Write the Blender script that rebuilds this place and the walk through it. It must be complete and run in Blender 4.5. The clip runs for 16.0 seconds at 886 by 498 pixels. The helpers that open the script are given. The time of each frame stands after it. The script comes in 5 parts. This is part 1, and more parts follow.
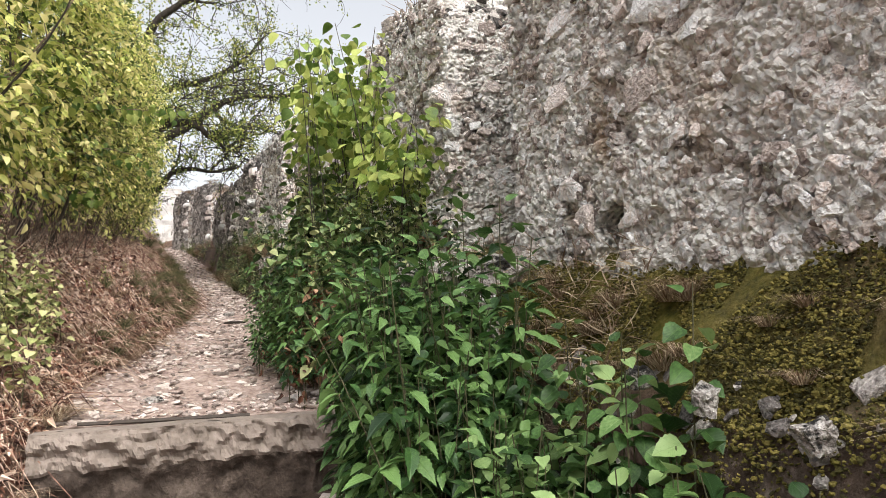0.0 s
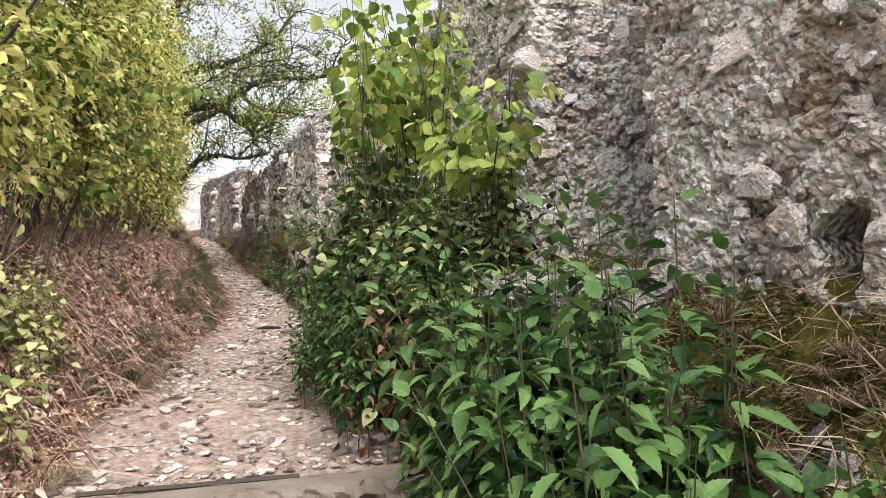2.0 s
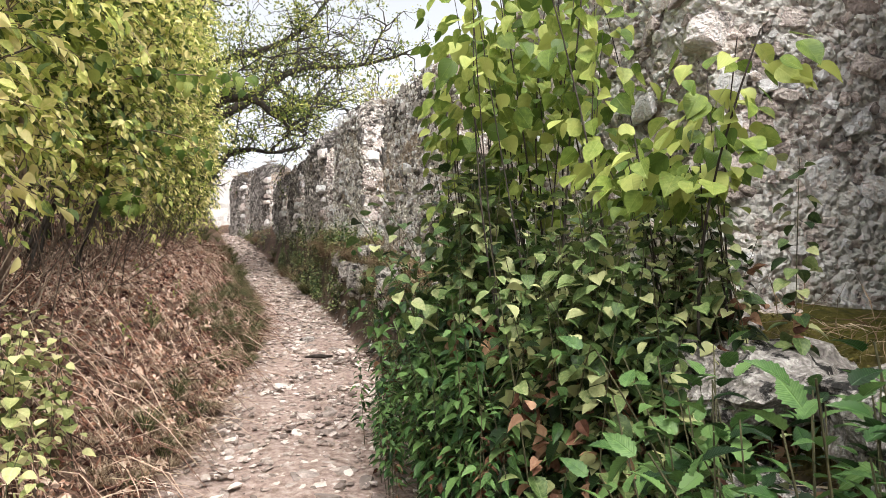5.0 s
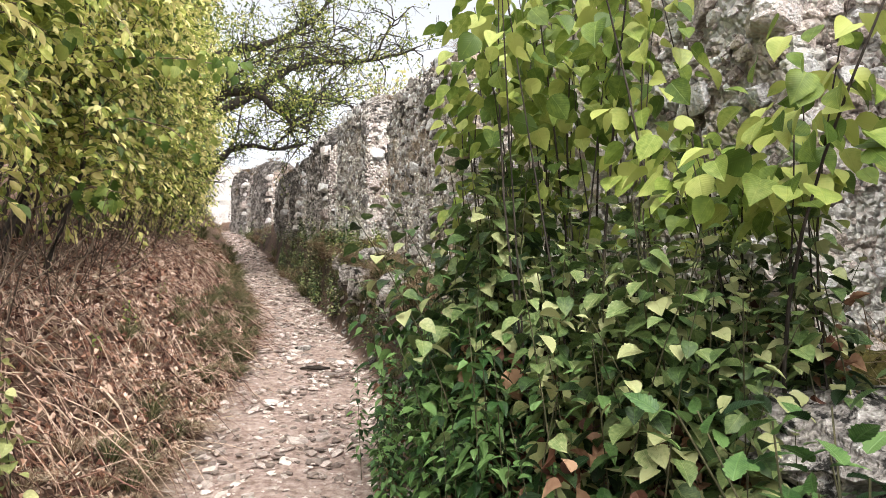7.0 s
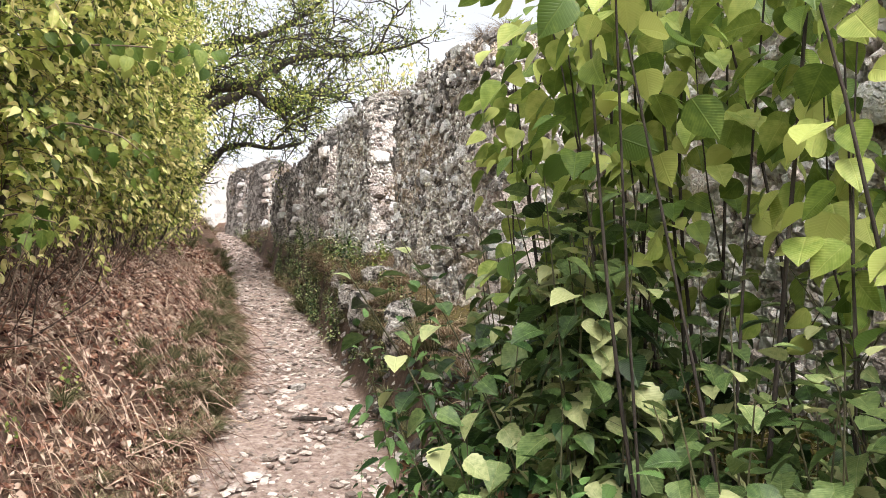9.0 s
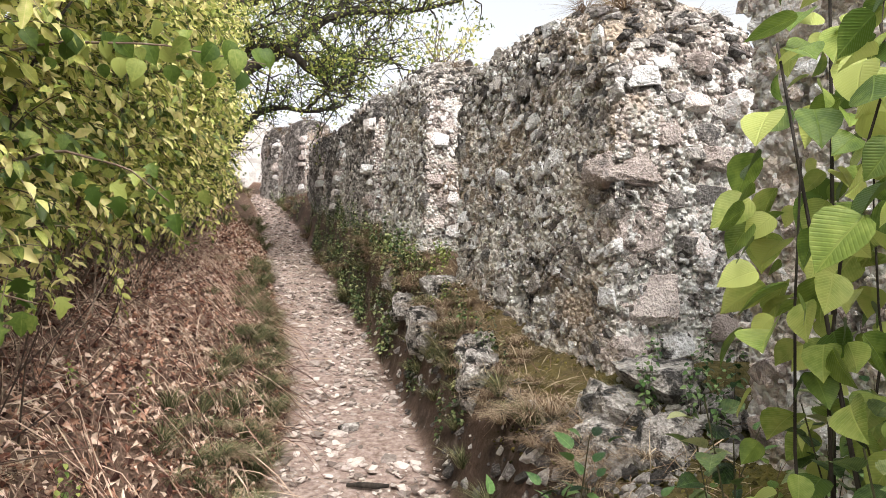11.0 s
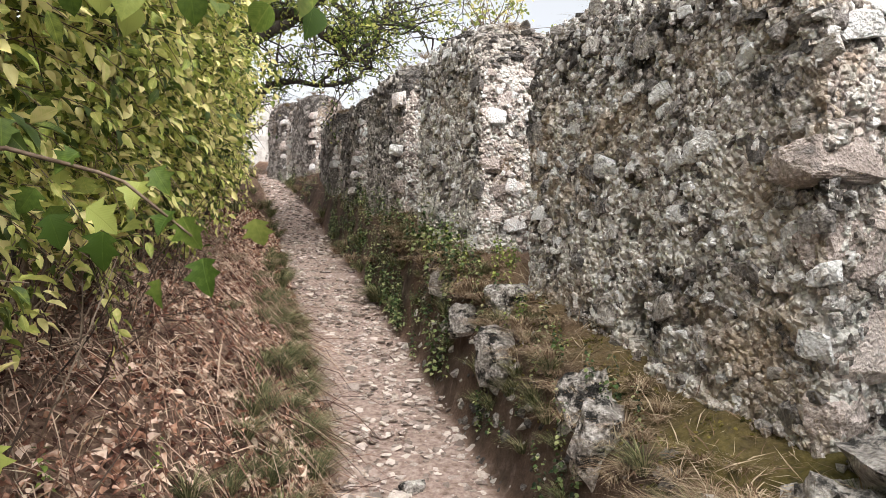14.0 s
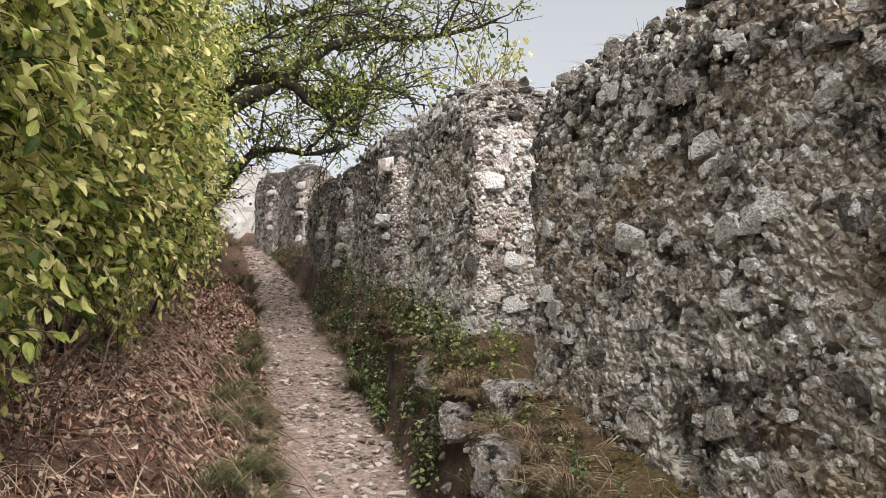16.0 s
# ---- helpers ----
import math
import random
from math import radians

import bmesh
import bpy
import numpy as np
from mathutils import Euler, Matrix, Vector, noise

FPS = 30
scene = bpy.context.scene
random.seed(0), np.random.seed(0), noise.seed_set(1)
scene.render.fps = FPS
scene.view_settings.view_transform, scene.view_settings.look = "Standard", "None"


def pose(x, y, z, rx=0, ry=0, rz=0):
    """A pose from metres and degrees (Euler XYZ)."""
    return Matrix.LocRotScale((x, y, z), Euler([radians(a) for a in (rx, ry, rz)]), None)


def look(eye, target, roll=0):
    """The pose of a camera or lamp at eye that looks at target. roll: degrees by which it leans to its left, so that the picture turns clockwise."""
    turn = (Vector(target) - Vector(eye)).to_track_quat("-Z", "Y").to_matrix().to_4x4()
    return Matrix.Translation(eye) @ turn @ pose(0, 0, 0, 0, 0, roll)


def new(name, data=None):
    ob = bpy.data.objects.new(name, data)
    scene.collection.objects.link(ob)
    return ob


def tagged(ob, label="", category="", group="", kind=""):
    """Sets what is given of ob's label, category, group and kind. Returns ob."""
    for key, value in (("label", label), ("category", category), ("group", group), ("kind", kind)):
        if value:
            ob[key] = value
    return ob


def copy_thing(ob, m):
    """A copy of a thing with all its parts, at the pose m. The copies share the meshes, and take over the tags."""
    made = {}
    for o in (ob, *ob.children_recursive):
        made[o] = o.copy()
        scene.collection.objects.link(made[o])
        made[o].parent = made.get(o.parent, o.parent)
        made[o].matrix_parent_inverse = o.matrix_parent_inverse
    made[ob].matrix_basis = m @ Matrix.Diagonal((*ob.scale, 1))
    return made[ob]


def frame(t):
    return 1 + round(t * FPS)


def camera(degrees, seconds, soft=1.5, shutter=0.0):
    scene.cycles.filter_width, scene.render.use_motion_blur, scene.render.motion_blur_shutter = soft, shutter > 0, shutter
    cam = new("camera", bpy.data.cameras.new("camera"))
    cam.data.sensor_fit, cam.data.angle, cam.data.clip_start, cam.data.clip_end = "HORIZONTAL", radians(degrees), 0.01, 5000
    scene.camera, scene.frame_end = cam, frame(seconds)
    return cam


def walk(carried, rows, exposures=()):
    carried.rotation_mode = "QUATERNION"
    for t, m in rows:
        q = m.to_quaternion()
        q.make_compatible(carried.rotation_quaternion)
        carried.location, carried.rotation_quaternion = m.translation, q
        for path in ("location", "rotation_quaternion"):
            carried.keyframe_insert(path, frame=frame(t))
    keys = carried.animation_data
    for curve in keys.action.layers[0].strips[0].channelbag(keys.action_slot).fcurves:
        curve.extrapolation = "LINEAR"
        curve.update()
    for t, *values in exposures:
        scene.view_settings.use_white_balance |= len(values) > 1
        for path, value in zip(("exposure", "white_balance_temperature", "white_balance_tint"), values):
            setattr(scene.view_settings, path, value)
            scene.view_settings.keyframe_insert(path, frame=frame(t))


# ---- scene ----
cam = camera(64.0, 16.0, soft=0.5)
PATH = [
    (0, (0.074, 0.623, 0.757), (0.747, 2.485, 1.04), -2.8),
    (0.5, (0.06, 0.896, 0.834), (0.734, 2.76, 1.098), -2.8),
    (1, (0.051, 1.106, 0.867), (0.717, 2.974, 1.127), -2.7),
    (1.5, (0.074, 1.312, 0.941), (0.718, 3.188, 1.195), -2.7),
    (2, (0.065, 1.488, 0.983), (0.672, 3.378, 1.228), -2.7),
    (2.5, (-0.011, 1.688, 1.071), (0.574, 3.585, 1.309), -2.6),
    (3, (-0.029, 1.886, 1.102), (0.539, 3.789, 1.339), -2.5),
    (3.5, (0.011, 2.045, 1.198), (0.561, 3.953, 1.431), -2.6),
    (4, (-0.008, 2.205, 1.241), (0.531, 4.118, 1.462), -2.5),
    (4.2, (-0.035, 2.288, 1.264), (0.501, 4.202, 1.483), -2.6),
    (6.3, (-0.061, 2.638, 1.332), (0.485, 4.548, 1.561), -1.2),
    (6.5, (-0.038, 2.688, 1.341), (0.5, 4.6, 1.57), -1.0),
    (7, (0.019, 2.874, 1.387), (0.555, 4.788, 1.612), -1.1),
    (7.5, (0.033, 3.033, 1.44), (0.569, 4.946, 1.667), -1.0),
    (8, (0.034, 3.261, 1.509), (0.569, 5.176, 1.733), -1.1),
    (8.5, (0.077, 3.468, 1.554), (0.611, 5.383, 1.775), -1.1),
    (9, (0.132, 3.67, 1.672), (0.666, 5.586, 1.883), -1.1),
    (9.5, (0.13, 3.847, 1.732), (0.626, 5.775, 1.923), -1.1),
    (9.7, (0.099, 3.943, 1.819), (0.59, 5.873, 2.004), -0.9),
    (11.8, (0.033, 4.776, 2.204), (0.469, 6.728, 2.222), 0.3),
    (12, (0.011, 4.838, 2.21), (0.448, 6.789, 2.225), 0.2),
    (12.5, (0.0, 5.031, 2.25), (0.434, 6.983, 2.257), -0.1),
    (13, (-0.042, 5.211, 2.278), (0.398, 7.162, 2.286), 0.1),
    (13.5, (-0.096, 5.382, 2.331), (0.343, 7.333, 2.334), -0.3),
    (14, (-0.113, 5.504, 2.354), (0.334, 7.453, 2.357), -0.3),
    (14.5, (-0.033, 5.672, 2.37), (0.419, 7.62, 2.376), -0.3),
    (15, (0.035, 5.792, 2.407), (0.493, 7.738, 2.476), -0.3),
    (15.5, (0.051, 5.94, 2.404), (0.511, 7.878, 2.581), -0.4),
    (16, (0.064, 6.152, 2.438), (0.527, 8.087, 2.639), -0.5),
]
walk(cam, [(t, look(eye, target, roll)) for t, eye, target, roll in PATH], [(0.0, 0.2), (3.5, 0.32), (9.0, 0.44), (12.0, 0.25), (14.0, 0.15), (15.0, 0.05), (16.0, -0.2)])

# ---- world and sun ----
world = bpy.data.worlds.new("sky")
scene.world = world
world.use_nodes = True
wn = world.node_tree.nodes
wl = world.node_tree.links
sky = wn.new("ShaderNodeTexSky")
sky.sky_type = "NISHITA"
sky.sun_disc = False
sky.sun_elevation = radians(52)
sky.sun_rotation = radians(165)
sky.air_density, sky.dust_density, sky.ozone_density = 1.0, 6.0, 1.0
pale = wn.new("ShaderNodeHueSaturation")
pale.inputs["Saturation"].default_value = 0.2
wl.new(sky.outputs["Color"], pale.inputs["Color"])
wl.new(pale.outputs["Color"], wn["Background"].inputs["Color"])
wn["Background"].inputs["Strength"].default_value = 0.29
sun_data = bpy.data.lights.new("sun", "SUN")
sun_data.energy, sun_data.angle, sun_data.color = 1.3, radians(28), (1.0, 0.95, 0.89)
sun = new("sun", sun_data)
sun.matrix_world = look((0, 0, 30), (4.5, 16, 13))

# ---- materials ----
def material(name, colours, scale=8.0, rough=0.85, bump=0.3, fine=60.0, spread="", translucent=0.0, blotch=None, stretch=(1, 1, 1), grain=0.45, tone=0.0, veins=False, crumbs=0.0):
    """Noise-mixed colours with fine relief; spread: 'object' or 'island' adds variation piece by piece."""
    m = bpy.data.materials.new(name)
    m.use_nodes = True
    nt = m.node_tree
    n, l = nt.nodes, nt.links
    b = n["Principled BSDF"]
    b.inputs["Roughness"].default_value = rough
    b.inputs["Specular IOR Level"].default_value = 0.3
    tc = n.new("ShaderNodeNewGeometry")
    mp = n.new("ShaderNodeVectorMath")
    mp.operation = "MULTIPLY"
    mp.inputs[1].default_value = stretch
    l.new(tc.outputs["Position"], mp.inputs[0])
    a = n.new("ShaderNodeTexNoise")
    a.inputs["Scale"].default_value, a.inputs["Detail"].default_value, a.inputs["Roughness"].default_value = scale, 6, 0.65
    l.new(mp.outputs[0], a.inputs["Vector"])
    f = n.new("ShaderNodeTexNoise")
    f.inputs["Scale"].default_value, f.inputs["Detail"].default_value = fine, 4
    l.new(mp.outputs[0], f.inputs["Vector"])
    add = n.new("ShaderNodeMath")
    add.operation = "MULTIPLY_ADD"
    l.new(f.outputs["Fac"], add.inputs[0])
    add.inputs[1].default_value = grain
    l.new(a.outputs["Fac"], add.inputs[2])
    even = n.new("ShaderNodeMath")
    even.operation = "MULTIPLY"
    l.new(add.outputs[0], even.inputs[0])
    even.inputs[1].default_value = 0.725 / (0.5 + 0.5 * grain)
    fac = even.outputs[0]
    if spread:
        r = n.new("ShaderNodeObjectInfo") if spread == "object" else tc
        rnd = r.outputs["Random"] if spread == "object" else r.outputs["Random Per Island"]
        sp = n.new("ShaderNodeMath")
        sp.operation = "MULTIPLY_ADD"
        l.new(rnd, sp.inputs[0])
        sp.inputs[1].default_value = 0.8
        l.new(fac, sp.inputs[2])
        sub = n.new("ShaderNodeMath")
        sub.operation = "SUBTRACT"
        l.new(sp.outputs[0], sub.inputs[0])
        sub.inputs[1].default_value = 0.4
        fac = sub.outputs[0]
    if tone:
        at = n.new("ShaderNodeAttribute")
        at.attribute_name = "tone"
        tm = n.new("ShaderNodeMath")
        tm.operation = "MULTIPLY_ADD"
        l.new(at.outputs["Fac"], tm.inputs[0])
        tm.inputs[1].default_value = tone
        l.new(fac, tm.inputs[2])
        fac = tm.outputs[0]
    relief = add.outputs[0]
    if crumbs:
        vo = n.new("ShaderNodeTexVoronoi")
        vo.inputs["Scale"].default_value = crumbs
        l.new(mp.outputs[0], vo.inputs["Vector"])
        cs = n.new("ShaderNodeSeparateColor")
        l.new(vo.outputs["Color"], cs.inputs[0])
        for value, weight in ((cs.outputs[0], 0.42), (vo.outputs["Distance"], -0.3)):
            cm = n.new("ShaderNodeMath")
            cm.operation = "MULTIPLY_ADD"
            l.new(value, cm.inputs[0])
            cm.inputs[1].default_value = weight
            l.new(fac, cm.inputs[2])
            fac = cm.outputs[0]
        hm = n.new("ShaderNodeMath")
        hm.operation = "MULTIPLY_ADD"
        l.new(vo.outputs["Distance"], hm.inputs[0])
        hm.inputs[1].default_value = -1.2
        l.new(relief, hm.inputs[2])
        relief = hm.outputs[0]
    rib = None
    if veins:
        at = n.new("ShaderNodeAttribute")
        at.attribute_name = "blade"
        sep = n.new("ShaderNodeSeparateXYZ")
        l.new(at.outputs["Vector"], sep.inputs[0])

        def step(op, a, c=None, k=None):
            q = n.new("ShaderNodeMath")
            q.operation = op
            for i, w in enumerate((a, c, k)):
                if isinstance(w, (int, float)):
                    q.inputs[i].default_value = w
                elif w is not None:
                    l.new(w, q.inputs[i])
            return q.outputs[0]
        across = step("ABSOLUTE", sep.outputs["X"])
        phase = step("MULTIPLY", step("SUBTRACT", sep.outputs["Y"], step("MULTIPLY", across, 0.8)), 44.0)
        lateral = step("POWER", step("ABSOLUTE", step("COSINE", phase)), 10.0)
        mid = step("SUBTRACT", 1.0, step("MINIMUM", step("MULTIPLY", across, 40.0), 1.0))
        rib = step("MAXIMUM", step("MULTIPLY", lateral, 0.3), mid)
        fac = step("MULTIPLY_ADD", rib, 0.13, fac)
    ramp = n.new("ShaderNodeValToRGB")
    e = ramp.color_ramp.elements
    k = len(colours)
    for i, c in enumerate(colours):
        pos = 0.42 + 0.6 * i / max(k - 1, 1)
        if i < 2:
            e[i].position, e[i].color = pos, (*c, 1)
        else:
            e.new(min(pos, 1.0)).color = (*c, 1)
    l.new(fac, ramp.inputs["Fac"])
    col = ramp.outputs["Color"]
    for bs, lo, hi, bc in ([blotch] if isinstance(blotch, tuple) else blotch or []):
        bn = n.new("ShaderNodeTexNoise")
        bn.inputs["Scale"].default_value, bn.inputs["Detail"].default_value, bn.inputs["Roughness"].default_value = bs, 8, 0.7
        l.new(tc.outputs["Position"], bn.inputs["Vector"])
        mr = n.new("ShaderNodeMapRange")
        mr.inputs["From Min"].default_value, mr.inputs["From Max"].default_value = lo, hi
        l.new(bn.outputs["Fac"], mr.inputs["Value"])
        mx = n.new("ShaderNodeMix")
        mx.data_type = "RGBA"
        l.new(mr.outputs["Result"], mx.inputs["Factor"])
        l.new(col, mx.inputs["A"])
        mx.inputs["B"].default_value = (*bc, 1)
        col = mx.outputs["Result"]
    l.new(col, b.inputs["Base Color"])
    if bump:
        bp = n.new("ShaderNodeBump")
        bp.inputs["Strength"].default_value, bp.inputs["Distance"].default_value = min(bump, 1.0), 0.004 if veins else 0.02 * max(1.0, bump)
        l.new(rib if rib else relief, bp.inputs["Height"])
        bp.invert = bool(rib)
        l.new(bp.outputs["Normal"], b.inputs["Normal"])
    if translucent:
        t = n.new("ShaderNodeBsdfTranslucent")
        l.new(col, t.inputs["Color"])
        ms = n.new("ShaderNodeMixShader")
        ms.inputs[0].default_value = translucent
        l.new(b.outputs[0], ms.inputs[1])
        l.new(t.outputs[0], ms.inputs[2])
        l.new(ms.outputs[0], n["Material Output"].inputs["Surface"])
    return m


TAN = (0.56, 0.45, 0.345)
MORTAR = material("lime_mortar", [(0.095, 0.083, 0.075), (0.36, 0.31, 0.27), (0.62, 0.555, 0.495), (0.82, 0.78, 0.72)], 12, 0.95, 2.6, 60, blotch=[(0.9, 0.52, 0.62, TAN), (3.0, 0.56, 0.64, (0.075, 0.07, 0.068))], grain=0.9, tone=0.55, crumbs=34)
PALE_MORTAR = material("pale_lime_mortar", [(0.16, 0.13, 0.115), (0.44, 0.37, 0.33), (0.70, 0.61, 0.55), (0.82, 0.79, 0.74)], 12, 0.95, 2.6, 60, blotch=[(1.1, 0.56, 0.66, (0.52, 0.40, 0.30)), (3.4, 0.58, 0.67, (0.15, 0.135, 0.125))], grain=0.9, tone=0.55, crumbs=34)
# Weathering and the far stubs' tree shade, both mixed into these three colours.
OLD_SHADED_MORTAR = material("weathered_mortar", [(0.055, 0.048, 0.043), (0.16, 0.14, 0.125), (0.30, 0.27, 0.245), (0.52, 0.48, 0.44)], 10, 0.95, 2.6, 48, blotch=[(1.0, 0.55, 0.66, (0.26, 0.20, 0.15)), (3, 0.54, 0.66, (0.055, 0.05, 0.047))], grain=0.9, tone=0.5, crumbs=34)
OLD_SHADED_RUBBLE = material("weathered_rubble", [(0.07, 0.063, 0.058), (0.24, 0.215, 0.20), (0.55, 0.51, 0.47)], 14, 0.92, 1.6, 80, "island", blotch=(4, 0.54, 0.66, (0.065, 0.06, 0.055)), grain=0.9)
OLD_SHADED_STONE = material("weathered_limestone", [(0.09, 0.08, 0.073), (0.28, 0.25, 0.23), (0.60, 0.55, 0.51)], 14, 0.92, 1.6, 80, "object", blotch=(4, 0.54, 0.66, (0.075, 0.07, 0.065)), grain=0.9)
STONE = material("limestone", [(0.17, 0.155, 0.145), (0.52, 0.475, 0.435), (0.82, 0.81, 0.80)], 14, 0.9, 1.6, 80, "object", blotch=(6, 0.55, 0.63, (0.085, 0.08, 0.077)), grain=0.9)
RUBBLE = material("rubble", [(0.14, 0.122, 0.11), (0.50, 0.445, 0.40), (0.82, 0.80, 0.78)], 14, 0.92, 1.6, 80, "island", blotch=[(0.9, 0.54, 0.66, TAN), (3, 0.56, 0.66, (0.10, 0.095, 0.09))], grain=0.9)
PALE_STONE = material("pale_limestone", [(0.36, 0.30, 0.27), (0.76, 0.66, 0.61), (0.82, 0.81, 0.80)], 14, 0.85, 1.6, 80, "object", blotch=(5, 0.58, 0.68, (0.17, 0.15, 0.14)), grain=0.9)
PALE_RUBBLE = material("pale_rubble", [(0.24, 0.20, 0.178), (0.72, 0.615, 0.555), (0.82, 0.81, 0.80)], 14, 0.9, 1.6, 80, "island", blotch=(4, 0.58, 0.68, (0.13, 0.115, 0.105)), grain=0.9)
PEBBLE = material("path_pebble", [(0.20, 0.165, 0.145), (0.40, 0.335, 0.30), (0.64, 0.57, 0.52)], 14, 0.85, 0.6, 90, "object")
GRAVEL = material("gravel", [(0.16, 0.125, 0.108), (0.35, 0.285, 0.25), (0.62, 0.54, 0.49)], 14, 0.9, 0.5, 90, "island")
CONCRETE = material("old_concrete", [(0.122, 0.098, 0.082), (0.209, 0.171, 0.143), (0.288, 0.239, 0.207)], 4, 0.92, 0.7, 45, blotch=(9, 0.58, 0.72, (0.2, 0.17, 0.15)))
BARK = material("bark", [(0.012, 0.010, 0.008), (0.04, 0.032, 0.026), (0.09, 0.075, 0.062)], 18, 0.95, 0.9, 70, stretch=(1, 1, 0.25))
TWIG = material("twig", [(0.05, 0.033, 0.024), (0.13, 0.09, 0.065), (0.26, 0.20, 0.15)], 20, 0.9, 0.2, 60, "island")
RED_TWIG = material("red_twig", [(0.06, 0.03, 0.022), (0.23, 0.125, 0.09), (0.56, 0.42, 0.32)], 20, 0.9, 0.2, 60, "island")
STEM = material("green_stem", [(0.025, 0.025, 0.012), (0.06, 0.058, 0.028), (0.13, 0.115, 0.06)], 20, 0.8, 0.2, 60)
LITTER = material("dry_leaf", [(0.050, 0.020, 0.015), (0.22, 0.10, 0.066), (0.50, 0.29, 0.20), (0.80, 0.64, 0.52)], 20, 0.85, 0.2, 60, "island", 0.1)
STRAW = material("dry_grass", [(0.15, 0.095, 0.06), (0.34, 0.245, 0.16), (0.60, 0.50, 0.36)], 12, 0.9, 0.0, 60, "island", 0.15)
GRASS = material("grass", [(0.055, 0.07, 0.028), (0.16, 0.165, 0.075), (0.40, 0.37, 0.21)], 12, 0.85, 0.0, 60, "island", 0.2)
LEAF_Y = material("yellow_green_leaf", [(0.065, 0.10, 0.022), (0.31, 0.365, 0.08), (0.60, 0.61, 0.18), (0.82, 0.74, 0.34)], 2.2, 0.42, 0.15, 60, "island", 0.35, veins=True)
LEAF_T = material("oak_leaf", [(0.06, 0.095, 0.022), (0.22, 0.28, 0.06), (0.50, 0.50, 0.14)], 1.2, 0.55, 0.0, 60, "island", 0.45)
LILAC = [(0.085, 0.145, 0.026), (0.235, 0.32, 0.066), (0.47, 0.52, 0.15)]
BROWNING = (26, 0.66, 0.72, (0.24, 0.12, 0.055))
LEAF_L = material("lilac_leaf", LILAC, 9, 0.38, 0.4, 70, "island", 0.3, veins=True, blotch=BROWNING)
LEAF_LO = material("lilac_leaf_single", LILAC, 9, 0.38, 0.4, 70, "object", 0.3, veins=True, blotch=BROWNING)
LEAF_M = material("mid_green_leaf", [(0.013, 0.028, 0.009), (0.068, 0.118, 0.036), (0.19, 0.255, 0.09), (0.40, 0.42, 0.20)], 3, 0.36, 0.4, 120, "island", 0.2, veins=True, blotch=BROWNING)
LEAF_HO = material("hanging_leaf", [(0.055, 0.10, 0.016), (0.15, 0.22, 0.042), (0.34, 0.38, 0.10)], 2, 0.42, 0.3, 120, "object", 0.35, veins=True)
LEAF_S = material("pale_shoot_leaf", [(0.12, 0.15, 0.045), (0.36, 0.39, 0.15), (0.62, 0.60, 0.30)], 2, 0.5, 0.3, 120, "island", 0.3, veins=True)
LEAF_D = material("dark_leaf", [(0.010, 0.029, 0.008), (0.042, 0.102, 0.027), (0.14, 0.245, 0.075)], 3, 0.36, 0.4, 120, "island", 0.2, veins=True)
MOSS = material("moss", [(0.035, 0.032, 0.009), (0.10, 0.088, 0.018), (0.20, 0.165, 0.045)], 5, 0.98, 0.9, 120, "island")
LEAF_F = material("fresh_leaf", [(0.026, 0.062, 0.018), (0.105, 0.205, 0.058), (0.27, 0.39, 0.15)], 3, 0.38, 0.4, 120, "island", 0.25, veins=True)
LEAF_R = material("withered_leaf", [(0.06, 0.024, 0.015), (0.19, 0.085, 0.05), (0.42, 0.26, 0.16)], 6, 0.7, 0.1, 80, "island", 0.2)
# Soil below the slab, darkened to hold the shade of the recess.
SHADED_EARTH = material("dark_earth", [(0.03, 0.022, 0.017), (0.08, 0.06, 0.048), (0.17, 0.135, 0.11)], 14, 0.98, 1.0, 60)
IRON = material("rusty_strip", [(0.03, 0.025, 0.02), (0.06, 0.045, 0.035)], 30, 0.7, 0.3)
WHITEWALL = material("pale_wall", [(0.30, 0.28, 0.26), (0.46, 0.435, 0.41), (0.60, 0.58, 0.55)], 3, 0.9, 0.9, 25)


